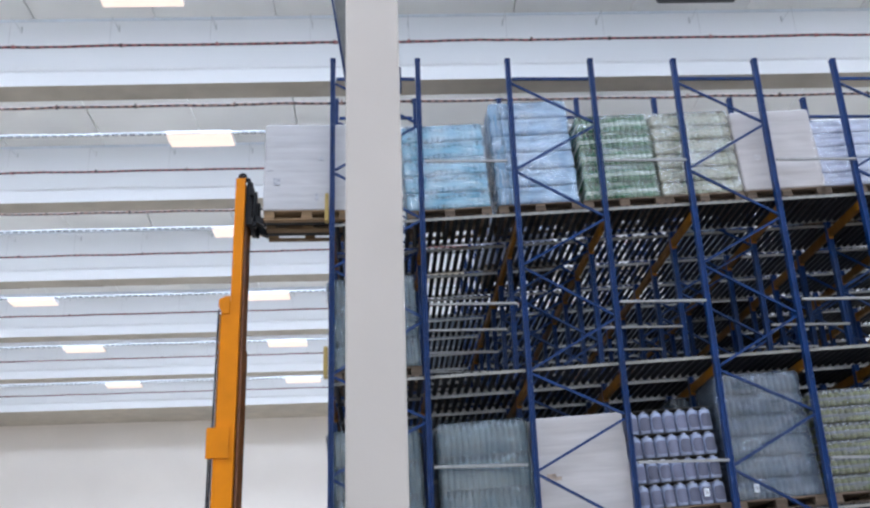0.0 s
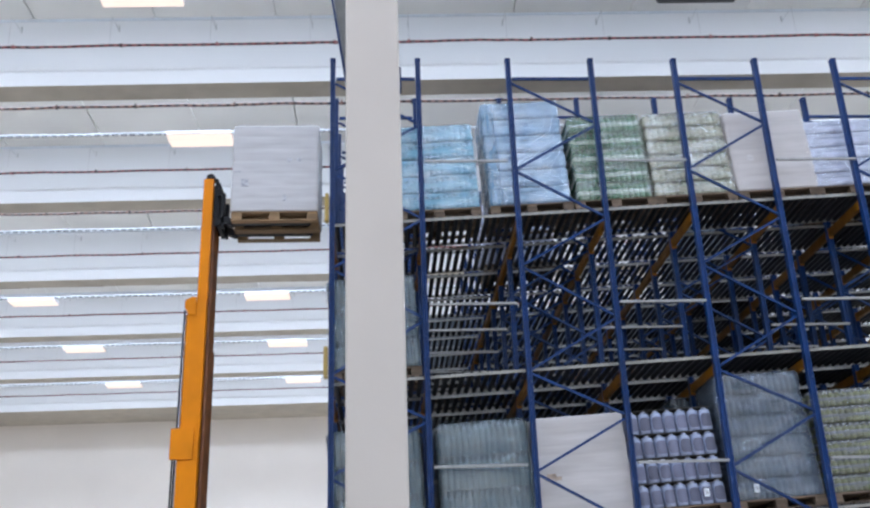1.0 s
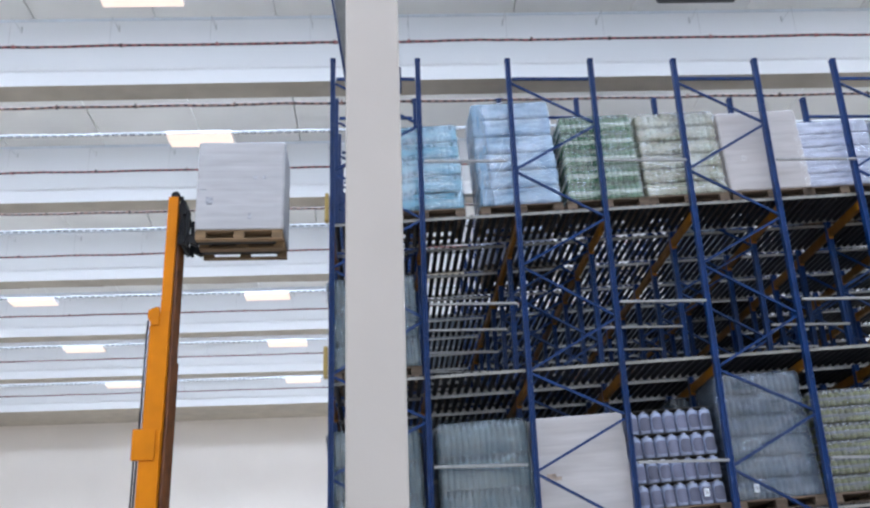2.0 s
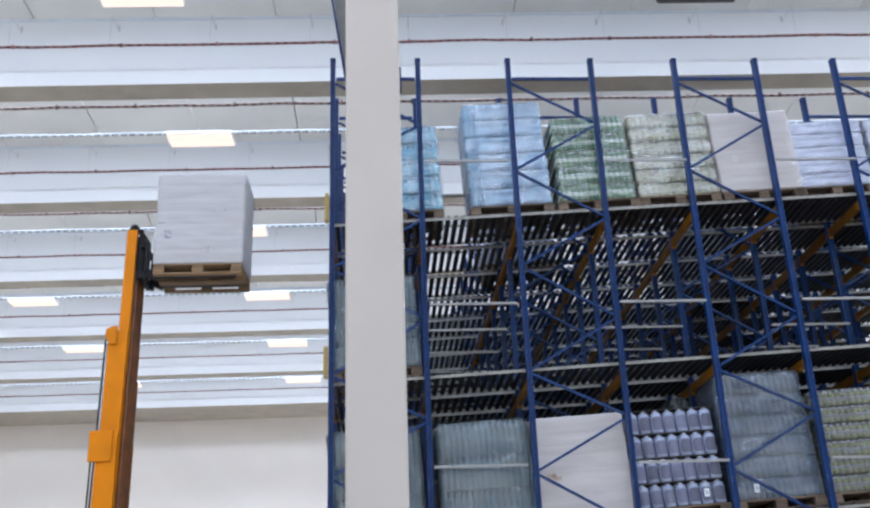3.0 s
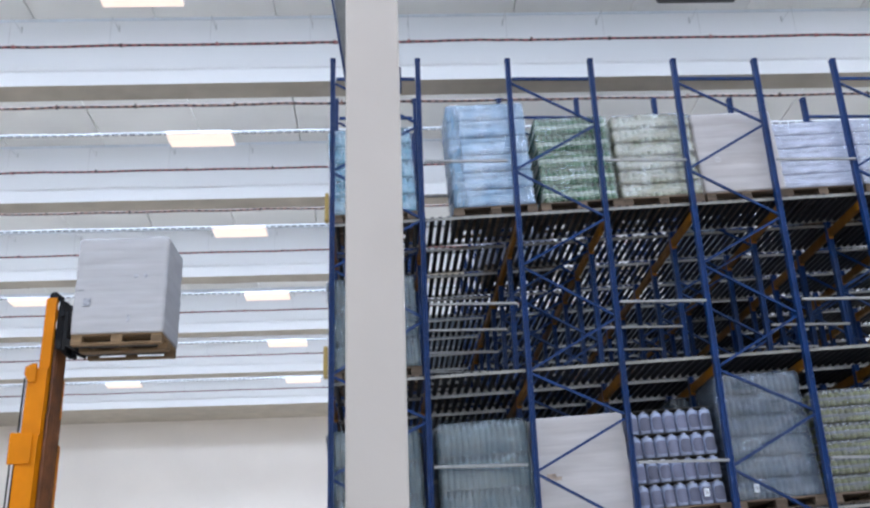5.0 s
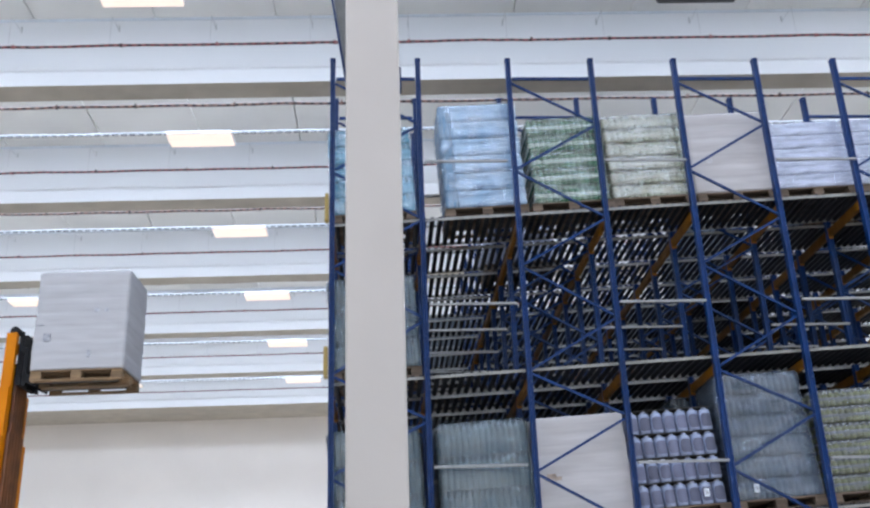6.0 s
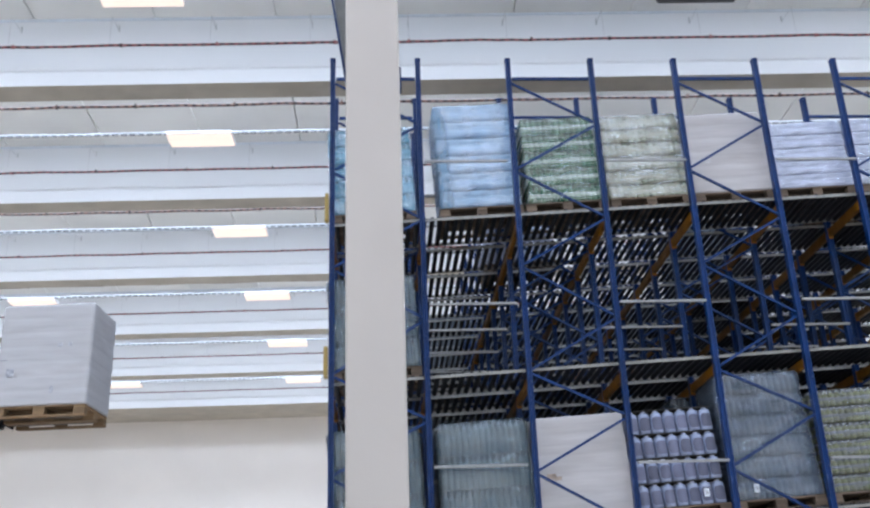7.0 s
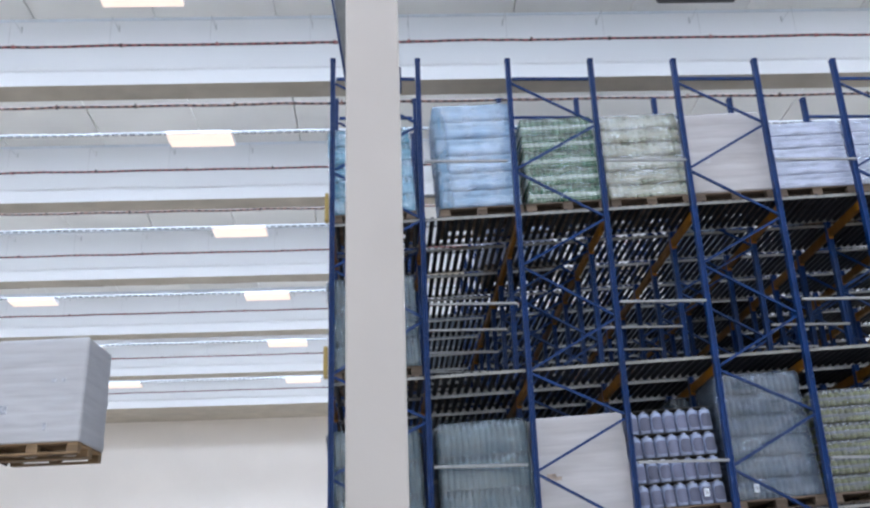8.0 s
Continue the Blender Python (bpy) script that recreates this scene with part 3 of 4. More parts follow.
def bottle_load(name, m, label, layers, h, nx, ny, body, cap, band, wrap, seed, group="pallet loads", lx=1.19, ly=0.8, skin_per_layer=True, bulge=0.018, soft=0.2, jug=False, outer=None, tag=None):
    """Layers of bottle packs on card sheets under film; base at z = 0."""
    ob = thing(name, m, label, "pallet load", group)
    lh = h / layers
    rx = lx / nx * (0.475 if jug else 0.48)
    neck = rx * 0.42
    prof = [(rx * 0.9, 0.006), (rx, 0.02), (rx, lh * 0.30), (rx * 0.93, lh * 0.33), (rx * 0.93, lh * 0.52), (rx, lh * 0.56), (rx * 0.97, lh * 0.68), (neck, lh * 0.86)]
    low, high = 0.335, 0.52
    if jug:
        prof = [(rx * 0.9, 0.006), (rx, 0.02), (rx, lh * 0.68), (rx * 0.97, lh * 0.76), (rx * 0.84, lh * 0.84), (rx * 0.5, lh * 0.89)]
        low, high = 0.16, 0.62
    sides = 12 if jug else 8
    places = rim(nx, ny, lx - 0.03, ly - 0.03, 0.004)
    meshes = (lathe_rows(prof, places, sides), lathe_rows([(neck, lh * 0.86), (neck, lh * 0.95), (neck * 0.9, lh * 0.965)], places, sides),
              front_labels(rx * 1.03, lh * 0.12, lh * 0.68, places) if jug else lathe_rows([(rx * 0.965, lh * low), (rx * 0.965, lh * high)], places, sides))
    for me in meshes:
        me.polygons.foreach_set("use_smooth", [True] * len(me.polygons))
    for k in range(layers):
        at = pose(0, 0, lh * k, 0, 0, 180 * (k % 2))
        tagged(part("bottle_layer", meshes[0], body, ob, at=at), kind="stuff")
        tagged(part("cap_layer", meshes[1], cap, ob, at=at), kind="stuff")
        if band:
            tagged(part("label_layer", meshes[2], band, ob, at=at), kind="stuff")
        part("layer_sheet", boxes([(-lx / 2 + 0.03, lx / 2 - 0.03, -ly / 2 + 0.03, ly / 2 - 0.03, lh * (k + 1) - 0.006, lh * (k + 1) - 0.001)]), GROOVE_CARD, ob)
        if skin_per_layer and wrap:
            part("shrink_film", skin(lx + 0.01, ly + 0.01, lh - 0.008, 1, 0, seed + k * 3, 0.04, rough=0.008, top_round=lh * soft), wrap, ob, "glossy clear shrink film", smooth=True, at=pose(0, 0, lh * k))
    if outer:
        part("stretch_film", skin(lx + 0.05, ly + 0.05, h + 0.004, layers, 0.012, seed + 50, 0.06, rough=0.011), outer, ob, "crinkled clear stretch film", smooth=True)
    if tag:
        tag_ob = part("paper_tag", boxes([(tag - 0.032, tag + 0.032, -ly / 2 - 0.042, -ly / 2 - 0.02, 0.09, 0.19)], 0.003), WHITE_CAP, ob, "small white paper tag")
        part("print", boxes([(tag - 0.018, tag + 0.018, -ly / 2 - 0.046, -ly / 2 - 0.042, 0.11, 0.17)]), INK, tag_ob, "grey print on the tag")
    if wrap and not skin_per_layer:
        part("stretch_film", skin(lx + 0.02, ly + 0.02, h, layers, bulge, seed, 0.05, rough=0.006), wrap, ob, "clear stretch film", smooth=True)
    return ob


def white_load(m, label, h, seed, layers=6, marks=(), ink=INK, wrap=WHITE_WRAP, ly=0.83):
    ob = thing("wrapped_load", m, label, "pallet load", "pallet loads")
    part("film_wrap", skin(1.235, ly, h, layers, 0.005, seed, 0.035, rough=0.004, top_round=0.04), wrap, ob, "crinkled film wrap", smooth=True)
    for x, z, w, t in marks:
        part("print_mark", boxes([(x - w / 2, x + w / 2, -ly / 2 - 0.007, -ly / 2 + 0.015, z - t / 2, z + t / 2)], 0.003), ink, ob, "small smudged dark print")
    return ob


BLUE_PET = material("pale_blue_bottle", (0.17, 0.38, 0.52), 0.2, vary=0.1, island=0.2, bump=0.0)
SILVER_PET = material("silver_blue_bottle", (0.28, 0.42, 0.64), 0.2, vary=0.1, island=0.25, bump=0.0)
GREEN_PET = material("green_bottle", (0.025, 0.12, 0.06), 0.15, vary=0.15, island=0.3, bump=0.0)
PALE_PET = material("pale_green_bottle", (0.40, 0.46, 0.36), 0.2, vary=0.1, island=0.2, bump=0.0)
GREY_PET = material("grey_bottle", (0.11, 0.155, 0.20), 0.2, vary=0.1, island=0.2, bump=0.0)
LILAC_PET = material("lilac_grey_bottle", (0.30, 0.34, 0.47), 0.25, vary=0.1, island=0.15, bump=0.0)
PALE_LILAC = material("pale_lilac_bottle", (0.45, 0.48, 0.60), 0.25, vary=0.1, island=0.15, bump=0.0)
YELLOW_PET = material("yellow_green_bottle", (0.27, 0.29, 0.10), 0.3, vary=0.15, island=0.2, bump=0.0)
WHITE_CAP = material("white_cap", (0.75, 0.78, 0.82), 0.4, bump=0.0)
BLUE_CAP = material("blue_cap", (0.12, 0.25, 0.5), 0.4, bump=0.0)
GREEN_CAP = material("green_cap", (0.03, 0.2, 0.06), 0.4, bump=0.0)
PALE_LABEL = material("pale_label", (0.46, 0.52, 0.48), 0.5, vary=0.15, island=0.2, bump=0.0)
BLUE_LABEL = material("pale_blue_label", (0.38, 0.56, 0.68), 0.5, vary=0.15, island=0.2, bump=0.0)
DULL_LABEL = material("dull_label", (0.30, 0.31, 0.30), 0.5, vary=0.15, island=0.2, bump=0.0)
DARK_LABEL = material("dull_mauve_label", (0.12, 0.124, 0.185), 0.5, vary=0.15, island=0.3, bump=0.0)
CLEAR_FILM = film("clear_film", (0.36, 0.54, 0.73), 0.42, 0.10)
BLUE_FILM = film("blue_film", (0.23, 0.50, 0.66), 0.52, 0.11)
GREEN_FILM = film("greenish_film", (0.42, 0.52, 0.43), 0.66, 0.12)
PALE_FILM = film("pale_film", (0.52, 0.50, 0.40), 0.55, 0.12)
GREY_FILM = film("dull_film", (0.10, 0.128, 0.175), 0.34, 0.16, 0.006, 0.1)
YELLOW_FILM = film("yellowish_film", (0.20, 0.205, 0.20), 0.45, 0.14)
TEAL_FILM = film("greenish_grey_film", (0.095, 0.14, 0.165), 0.47, 0.16, 0.010, 0.1)
OUTER_FILM = film("crinkled_outer_film", (0.9, 0.9, 0.9), 0.86, 0.10, 0.06, 0.12)
THIN_FILM = film("thin_outer_film", (0.9, 0.9, 0.9), 0.94, 0.10, 0.022, 0.04)
for skin_film in (OUTER_FILM, THIN_FILM):           # a bare reflecting skin, no body colour of its own
    skin_film.node_tree.nodes["Principled BSDF"].inputs["Metallic"].default_value = 1.0
EDGE_FILM = film("darker_blue_film", (0.22, 0.36, 0.50), 0.55, 0.14, 0.015)
MILKY_FILM = film("milky_film", (0.55, 0.59, 0.73), 0.3, 0.16)

PALLET_H = 0.144
LANE_Y = LANE / 2
TILT = -math.degrees(math.atan(SLOPE))


def on_lane(level, x, up=0.0):
    """A pose on a lane's rollers, centre at x along the rack."""
    return pose(x, LANE_Y, RAIL_Z[level] + SLOPE * x + 0.0925, 0, TILT, 0) @ pose(0, 0, up)


MOVERS = []       # (pallet, load, rows of (seconds, x)) on the top lane


def stock(level, x, load, pallet, row=0):
    """A pallet with its load on a lane; load is a function of a pose."""
    shift = pose(0, LANE * row, 0)
    p = copy_thing(pallet, shift @ on_lane(level, x))
    ob = load(shift @ on_lane(level, x, PALLET_H + 0.001))
    return p, ob


def load_blue(m): return bottle_load("bottle_load", m, "pale blue water bottle packs in shiny film", 5, 1.36, 14, 10, BLUE_PET, BLUE_CAP, BLUE_LABEL, BLUE_FILM, 11, outer=OUTER_FILM)
def load_silver(m):
    ob = bottle_load("bottle_load", m, "tall stack of silvery blue bottle packs in film", 6, 1.68, 13, 9, SILVER_PET, WHITE_CAP, BLUE_LABEL, CLEAR_FILM, 23, outer=OUTER_FILM, lx=1.16)
    part("film_edge", skin(0.2, 0.862, 1.66, 6, 0.012, 29, 0.04, rough=0.008), EDGE_FILM, ob, "darker blue film strip down one edge", smooth=True, at=pose(-0.487, 0, 0))
    return ob



def load_green(m): return bottle_load("bottle_load", m, "green bottle packs with pale labels in film", 5, 1.38, 13, 9, GREEN_PET, GREEN_CAP, PALE_LABEL, GREEN_FILM, 37, outer=THIN_FILM, lx=1.1)
def load_pale(m): return bottle_load("bottle_load", m, "pale green bottle packs in bulging film layers", 6, 1.36, 12, 8, PALE_PET, GREEN_CAP, PALE_LABEL, PALE_FILM, 41, soft=0.3, outer=OUTER_FILM)
def load_milky(m): return bottle_load("bottle_load", m, "lilac-white bottle packs under milky film", 5, 1.08, 13, 9, PALE_LILAC, WHITE_CAP, None, MILKY_FILM, 53, soft=0.1, outer=THIN_FILM)
def load_grey(m): return bottle_load("bottle_load", m, "grey-green bottles in three tall film-wrapped layers", 3, 1.3, 15, 10, GREY_PET, DARK_LABEL, None, TEAL_FILM, 61, skin_per_layer=False, bulge=0.008, outer=THIN_FILM)
def load_tall_grey(m): return bottle_load("bottle_load", m, "tall grey film-wrapped stack of bottle packs", 6, 1.66, 14, 9, GREY_PET, GREY_PET, None, GREY_FILM, 71, tag=-0.3, soft=0.06, outer=THIN_FILM)
def load_lilac(m): return bottle_load("bottle_load", m, "large lilac bottles with dull labels in open layers", 4, 1.27, 7, 5, LILAC_PET, PALE_LILAC, DARK_LABEL, None, 83, jug=True, tag=0.3)
def load_yellow(m): return bottle_load("bottle_load", m, "yellow-green striped bottle packs in film", 6, 1.36, 13, 9, YELLOW_PET, WHITE_CAP, DULL_LABEL, YELLOW_FILM, 97)
def load_white(m): return white_load(m, "off-white film-wrapped block load with a smudge", 1.3, 5, 6, ((-0.33, 0.52, 0.09, 0.09),), FAINT, WARM_WRAP)
def load_white_low(m): return white_load(m, "off-white film-wrapped block load with a tan scuff", 1.27, 9, 5, ((-0.42, 0.50, 0.13, 0.07), (-0.34, 0.47, 0.10, 0.05)), SCUFF, WARM_WRAP)


def build_stock(pallet):
    top = [(load_blue, [(0, 1.63), (0.5, 1.55), (1.0, 1.48), (1.4, 1.40), (1.7, 1.33), (2.8, 1.02), (3.0, 0.95), (3.5, 0.79), (4.0, 0.68), (4.5, 0.60), (6.0, 0.56), (8.0, 0.56)]),
           (load_silver, [(0, 2.93), (0.5, 2.87), (1.0, 2.81), (1.5, 2.74), (3.0, 2.53), (3.5, 2.47), (4.0, 2.40), (4.5, 2.34), (6.0, 2.17), (6.5, 2.10), (7.0, 2.09), (8.0, 2.09)]),
           (load_green, [(0, 4.16), (0.5, 4.11), (1.0, 4.04), (1.5, 3.98), (3.0, 3.79), (3.5, 3.73), (4.0, 3.66), (4.5, 3.60), (6.0, 3.42), (6.5, 3.36), (7.0, 3.33), (8.0, 3.33)]),
           (load_pale, [(0, 5.34), (0.5, 5.29), (1.0, 5.23), (1.5, 5.17), (3.0, 4.99), (3.5, 4.92), (4.0, 4.86), (4.5, 4.80), (6.0, 4.61), (6.5, 4.56), (7.0, 4.56), (8.0, 4.56)]),
           (load_white, [(0, 6.57), (0.5, 6.52), (1.0, 6.46), (1.5, 6.41), (3.0, 6.23), (3.5, 6.16), (4.0, 6.10), (4.5, 6.04), (6.0, 5.84), (6.5, 5.81), (8.0, 5.81)]),
           (load_milky, [(0, 7.70), (1.0, 7.60), (1.5, 7.52), (3.0, 7.33), (3.5, 7.28), (4.0, 7.22), (4.5, 7.17), (6.0, 7.05), (8.0, 7.03)]),
           (load_milky, [(0, 8.95), (1.5, 8.80), (3.0, 8.60), (4.5, 8.42), (6.0, 8.30), (8.0, 8.28)])]
    for load, rows in top:
        p, ob = stock(2, rows[0][1], load, pallet)
        MOVERS.append((p, ob, rows))
    for x, load in ((0.58, load_grey), (1.99, load_grey), (3.24, load_white_low), (4.49, load_lilac), (5.75, load_tall_grey), (7.02, load_yellow), (8.28, load_yellow)):
        stock(0, x, load, pallet)
    stock(1, 0.57, load_grey, pallet)
    stock(0, 5.5, load_tall_grey, pallet, 1)
    stock(2, 2.95, load_milky, pallet, 2)
    # added loads block floor light in the lower rear lanes; a few stand on the top level
    rear = white_load(on_lane(0, 0.6, PALLET_H + 0.001), "added dark grey film-wrapped load that blocks light in a rear lane", 1.45, 15, 4, wrap=DARK_WRAP)
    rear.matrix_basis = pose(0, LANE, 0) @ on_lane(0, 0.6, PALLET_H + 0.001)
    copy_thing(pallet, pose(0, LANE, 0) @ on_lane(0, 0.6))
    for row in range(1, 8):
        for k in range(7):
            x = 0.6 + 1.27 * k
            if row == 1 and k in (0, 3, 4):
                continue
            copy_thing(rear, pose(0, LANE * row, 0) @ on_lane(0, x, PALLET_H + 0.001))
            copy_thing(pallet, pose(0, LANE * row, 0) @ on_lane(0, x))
    # the rearmost lanes are filled with added loads to darken the roller gaps
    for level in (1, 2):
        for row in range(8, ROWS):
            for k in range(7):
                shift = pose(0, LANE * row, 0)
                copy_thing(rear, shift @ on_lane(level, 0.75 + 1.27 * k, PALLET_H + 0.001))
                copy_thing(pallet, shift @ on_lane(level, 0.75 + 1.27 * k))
    rnd = random.Random(8)
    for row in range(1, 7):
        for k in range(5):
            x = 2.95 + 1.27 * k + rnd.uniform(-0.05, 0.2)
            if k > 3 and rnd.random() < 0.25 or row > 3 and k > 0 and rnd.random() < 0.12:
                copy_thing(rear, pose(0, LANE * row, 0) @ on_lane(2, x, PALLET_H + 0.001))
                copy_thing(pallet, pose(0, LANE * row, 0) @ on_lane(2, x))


# ---- the stacker truck ----
TRUCK_ROWS = [(0, -1.000), (0.5, -1.215), (1.0, -1.452), (1.5, -1.712), (3.0, -2.468), (3.5, -2.712), (4.0, -2.968), (4.5, -3.215), (6.0, -3.935), (6.5, -4.145), (7.0, -4.345), (7.5, -4.385), (8.0, -4.370)]
LIFT_ROWS = [(0, 7.487), (0.5, 7.482), (1.0, 7.478), (1.4, 7.474), (1.55, 7.43), (1.7, 7.35), (3.0, 6.700), (3.5, 6.455), (4.0, 6.209), (4.5, 5.965), (6.0, 5.238), (6.5, 5.002), (7.0, 4.765), (7.5, 4.530), (8.0, 4.280)]
TURN_ROWS = [(0, 0), (1.7, 0), (3.5, -1.4), (4.5, -2.6), (6.0, -3.4), (6.5, -4.6), (7.0, -5.5), (8.0, -6.5)]      # the truck swings round as it backs off


def between(rows, t):
    return float(np.interp(t, [r[0] for r in rows], [r[1] for r in rows]))


def build_truck():
    """A reach truck seen by its mast; its origin is on the floor under the load's end."""
    truck = thing("stacker_truck", pose(TRUCK_ROWS[0][1], LANE_Y, 0), "orange three-stage stacker truck mast lifting a pallet", "stacker truck")
    def mast_channel(x0, x1, y, side, z0, z1, depth, parent):
        """One mast upright: a channel open towards the middle of the mast."""
        t = 0.025
        a, b = y - side * depth / 2, y + side * depth / 2
        sec = [(x0, a), (x1, a), (x1, b), (x1 - 0.04, b), (x1 - 0.04, a + side * t), (x0 + 0.04, a + side * t), (x0 + 0.04, b), (x0, b)]
        part("mast_channel", prism(bmesh.new(), sec, z0, z1), ORANGE, parent)

    outer_ob = part("outer_mast", boxes([(-0.52, -0.48, -0.31, 0.31, 4.15, 4.37)], 0.005), ORANGE, truck, "orange mast cross member")
    for side in (-1, 1):
        mast_channel(-0.53, -0.275, 0.365 * side, -side, 0.3, 4.40, 0.09, outer_ob)
    for y in (-0.44, 0.41):
        part("mast_collar", boxes([(-0.625, -0.33, y, y + 0.03, 4.02, 4.42)], 0.008), ORANGE, truck, "orange stage collar")
    part("chassis", boxes([(-2.3, -0.66, -0.6, 0.6, 0.25, 1.2), (-1.5, -1.4, -0.55, -0.5, 1.2, 2.2), (-1.5, -1.4, 0.5, 0.55, 1.2, 2.2), (-2.25, -1.35, -0.58, 0.58, 2.2, 2.26), (-0.66, 0.9, -0.62, -0.48, 0.1, 0.3), (-0.66, 0.9, 0.48, 0.62, 0.1, 0.3)], 0.02), ORANGE, truck, "orange truck body with an overhead guard")
    for x, y in ((0.7, -0.55), (0.7, 0.55), (-1.9, -0.35), (-1.9, 0.35)):
        bm = bmesh.new()
        rod(bm, (x, y - 0.05, 0.14), (x, y + 0.05, 0.14), 0.14, 18)
        part("wheel", bm, RUBBER, truck)
    # middle stage, drawn at its place when fully raised
    mid_ob = part("middle_mast", boxes([(-0.515, -0.475, -0.26, 0.26, 5.95, 6.12)], 0.005), ORANGE, truck, "orange mast cross member")
    for side in (-1, 1):
        mast_channel(-0.525, -0.28, 0.30 * side, -side, 2.6, 6.18, 0.08, mid_ob)
    def wedge(outline, y, depth):
        """A plate with a side outline of (x, z), set upright along the mast."""
        bm = bmesh.new()
        rings = [[bm.verts.new((x, yy, z)) for x, z in outline] for yy in (y, y + depth)]
        n = len(outline)
        for i in range(n):
            bm.faces.new((rings[0][i], rings[0][(i + 1) % n], rings[1][(i + 1) % n], rings[1][i]))
        bm.faces.new(rings[0]); bm.faces.new(rings[1][::-1])
        bmesh.ops.recalc_face_normals(bm, faces=bm.faces)
        bmesh.ops.bevel(bm, geom=bm.edges[:], offset=0.005, segments=1, affect="EDGES")
        return bm

    for y in (-0.37, 0.346):
        part("mast_collar", wedge([(-0.56, 6.19), (-0.565, 6.09), (-0.50, 5.98), (-0.41, 5.98), (-0.41, 6.235), (-0.47, 6.235)], y, 0.024), ORANGE, mid_ob, "orange stage collar")
    part("return_hose", rod(bmesh.new(), (-0.585, -0.42, 2.6), (-0.585, -0.42, 4.06), 0.012, 8), BLACK, truck, "thin black hose")
    bm = bmesh.new()
    rod(bm, (-0.575, -0.34, 3.2), (-0.56, -0.34, 6.05), 0.012, 8)
    part("hose", bm, BLACK, mid_ob, "thin black hydraulic hose")
    # Added rods darken the mast's inside, where the far channel is shaded.
    for y in (-0.20, -0.10, 0.0, 0.10, 0.20):
        part("mast_hose", rod(bmesh.new(), (-0.262, y, 2.7), (-0.262, y, 5.6), 0.035, 8), MAST_SHADE, mid_ob, "added dark brown rod standing in for mast shade")
    bm = bmesh.new()
    rod(bm, (-0.565, -0.22, 3.2), (-0.565, -0.22, 6.02), 0.025, 10)
    part("lift_cylinder", bm, CHROME, mid_ob, "bright lift cylinder rod")
    # inner stage with the fork carriage
    inner_ob = part("inner_mast", boxes([(-0.415, -0.375, -0.2, 0.2, 7.86, 8.0)], 0.005), ORANGE, truck, "orange mast cross member")
    for side in (-1, 1):
        mast_channel(-0.42, -0.285, 0.24 * side, -side, 4.6, 8.06, 0.07, inner_ob)
    for y in (-0.2, 0.2):
        bm = bmesh.new()
        rod(bm, (-0.33, y - 0.05, 8.09), (-0.33, y + 0.05, 8.09), 0.065, 14)
        part("chain_wheel", bm, BLACK, inner_ob, "black chain wheel")
    bm = boxes([(-0.265, -0.225, -0.21, -0.15, 7.36, 8.10), (-0.265, -0.225, 0.15, 0.21, 7.36, 8.10), (-0.225, -0.17, -0.25, 0.25, 7.34, 7.46), (-0.225, -0.17, -0.25, 0.25, 7.80, 7.90),
                (-0.225, -0.195, -0.20, 0.20, 7.40, 8.04)], 0.008)
    part("carriage", bm, BLACK, inner_ob, "black fork carriage")
    bm = bmesh.new()
    for y in (-0.07, 0.07):
        rod(bm, (-0.31, y, 4.7), (-0.31, y, 8.0), 0.014, 6)
    tagged(part("lift_chain", bm, BLACK, inner_ob, "black lift chains"), kind="stuff")
    # The same added rods for shade inside the inner stage.
    for y in (-0.13, -0.05, 0.03, 0.11, 0.19):
        part("mast_hose", rod(bmesh.new(), (-0.275, y, 4.65), (-0.275, y, 7.5), 0.03, 8), MAST_SHADE, inner_ob, "added dark brown rod standing in for mast shade")
    bm = bmesh.new()
    rod(bm, (-0.38, 0, 4.6), (-0.38, 0, 7.7), 0.04, 12)
    part("lift_cylinder", bm, BLACK, inner_ob, "dark lift cylinder")
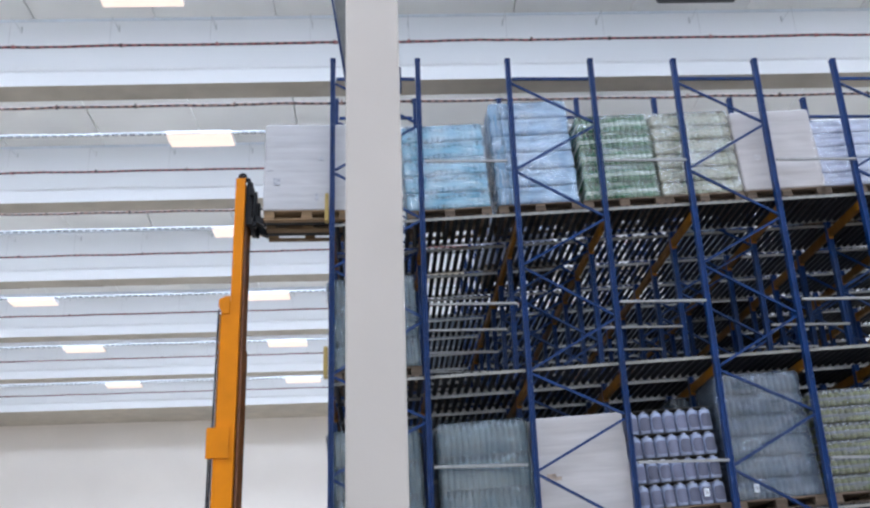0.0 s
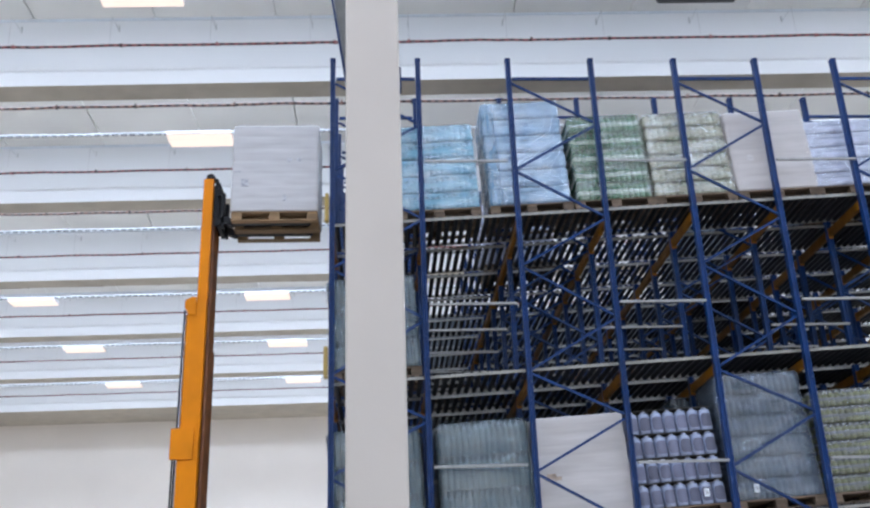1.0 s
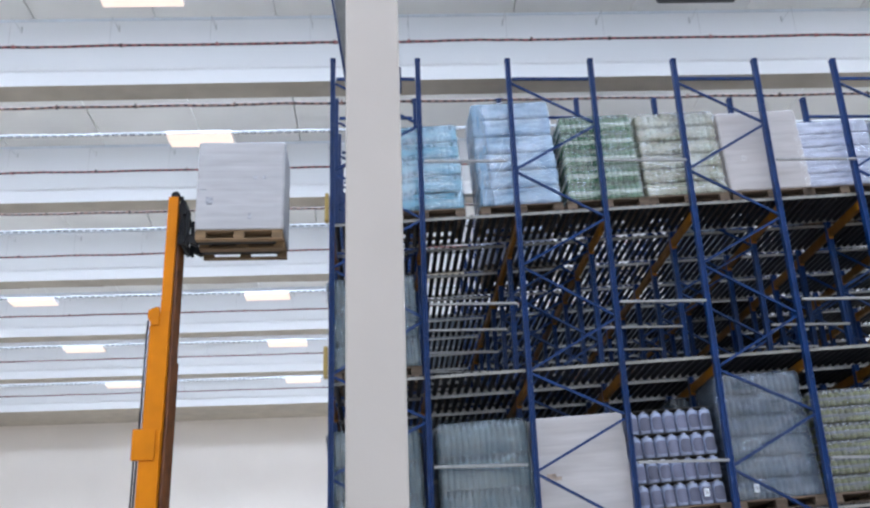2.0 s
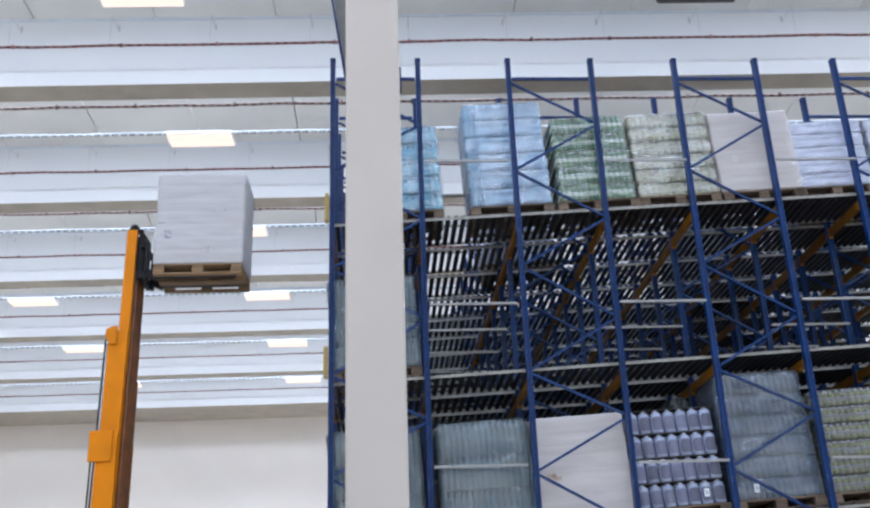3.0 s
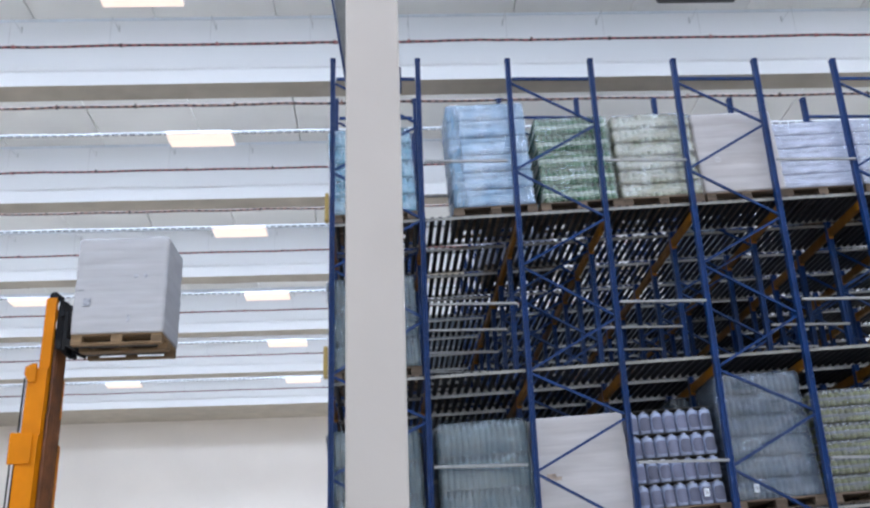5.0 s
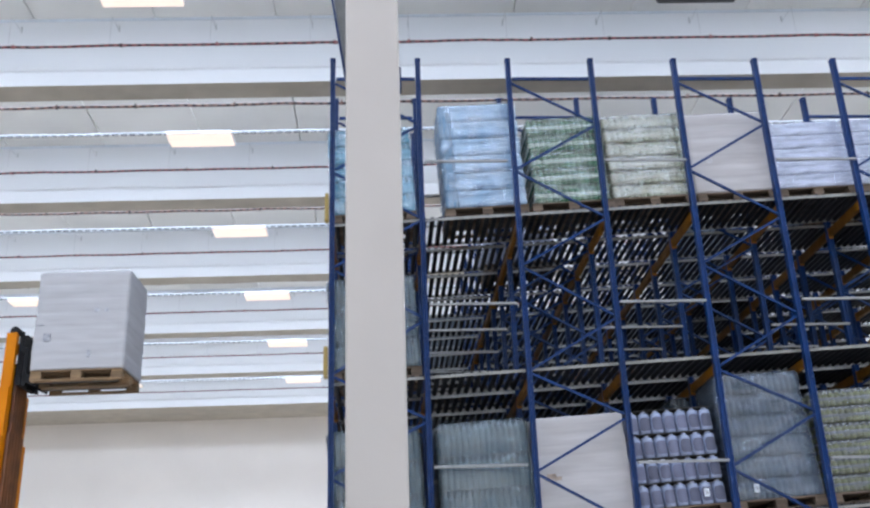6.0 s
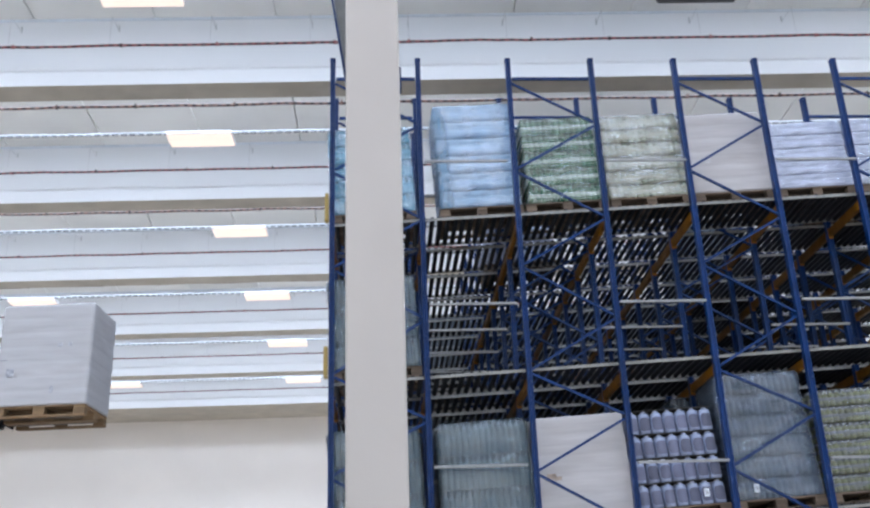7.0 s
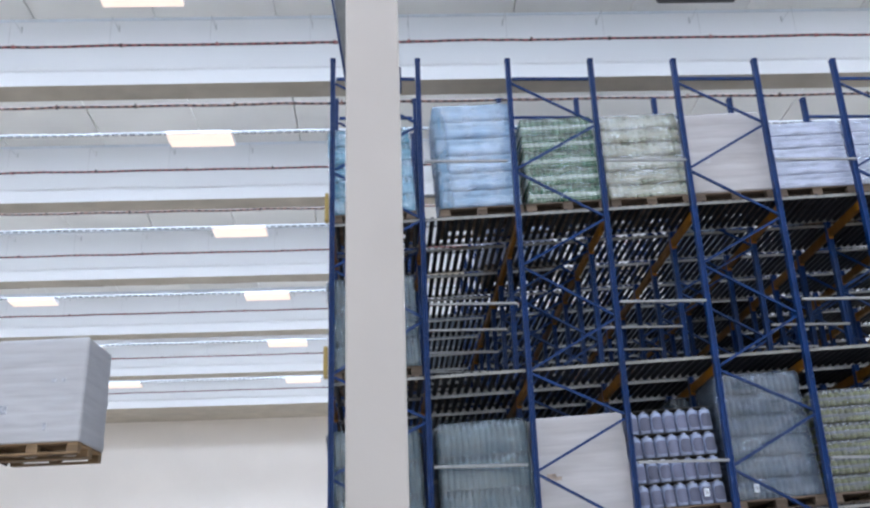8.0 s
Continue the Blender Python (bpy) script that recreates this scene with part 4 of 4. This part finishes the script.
    for y in (-0.19, 0.19):
        fork = bmesh.new()
        box(fork, -0.165, -0.115, y - 0.05, y + 0.05, 7.33, 7.86, 0.006)
        bar(fork, (-0.16, y, 7.46), (0.02, y, 7.375), 0.1, 0.1)
        box(fork, -0.05, 1.1, y - 0.05, y + 0.05, 7.37, 7.405, 0.006)
        part("fork", fork, BLACK, inner_ob, "black steel fork")
    return truck, mid_ob, inner_ob


def build_rack_details():
    # yellow guards at the pick face
    for z in (7.30, 5.05):
        whole("lane_guard", boxes([(-0.14, -0.085, 0.10, 0.24, z, z + 0.42)], 0.01), YELLOW, "yellow guide plate at the lane end", "guard", group="lane guards")


def motions():
    for p, ob, rows in MOVERS:
        walk(p, [(t, on_lane(2, x)) for t, x in rows])
        walk(ob, [(t, on_lane(2, x, PALLET_H + 0.001)) for t, x in rows])
    times = sorted({t for t, _ in TRUCK_ROWS + LIFT_ROWS + TURN_ROWS})
    def truck_pose(t):
        return pose(between(TRUCK_ROWS, t) + 0.605, LANE_Y, 0, 0, 0, between(TURN_ROWS, t)) @ pose(-0.605, 0, 0)
    walk(TRUCK, [(t, truck_pose(t)) for t in times])
    top = LIFT_ROWS[0][1]
    walk(INNER, [(t, pose(0, 0, z - top)) for t, z in LIFT_ROWS])
    walk(MIDDLE, [(t, pose(0, 0, (z - top) / 2)) for t, z in LIFT_ROWS])
    walk(FORK_PALLET, [(t, truck_pose(t) @ pose(0.605, 0, between(LIFT_ROWS, t) - PALLET_H)) for t in times])
    walk(FORK_LOAD, [(t, truck_pose(t) @ pose(0.605, 0, between(LIFT_ROWS, t) + 0.001)) for t in times])


build_hall()
build_ceiling_fittings()
build_column()
build_frames()
build_beams()
FORK_PALLET = build_pallet(WOOD, "light brown wooden four-way pallet on lifted forks")
RACK_PALLET = build_pallet(SHADED_WOOD, "dark brown wooden four-way pallet, rack shade in its colour")
build_stock(RACK_PALLET)
bpy.data.batch_remove([*RACK_PALLET.children, RACK_PALLET])
FORK_LOAD = white_load(pose(0, 0, 9), "white film-wrapped block load on a lifted pallet", 1.375, 3, 7,
                       ((-0.53, 0.615, 0.10, 0.012), (-0.43, 0.44, 0.10, 0.11), (0.20, 0.80, 0.06, 0.05), (0.33, 0.80, 0.05, 0.05), (0.14, 0.2, 0.04, 0.09)))
TRUCK, MIDDLE, INNER = build_truck()
build_rack_details()
build_lanes()
motions()
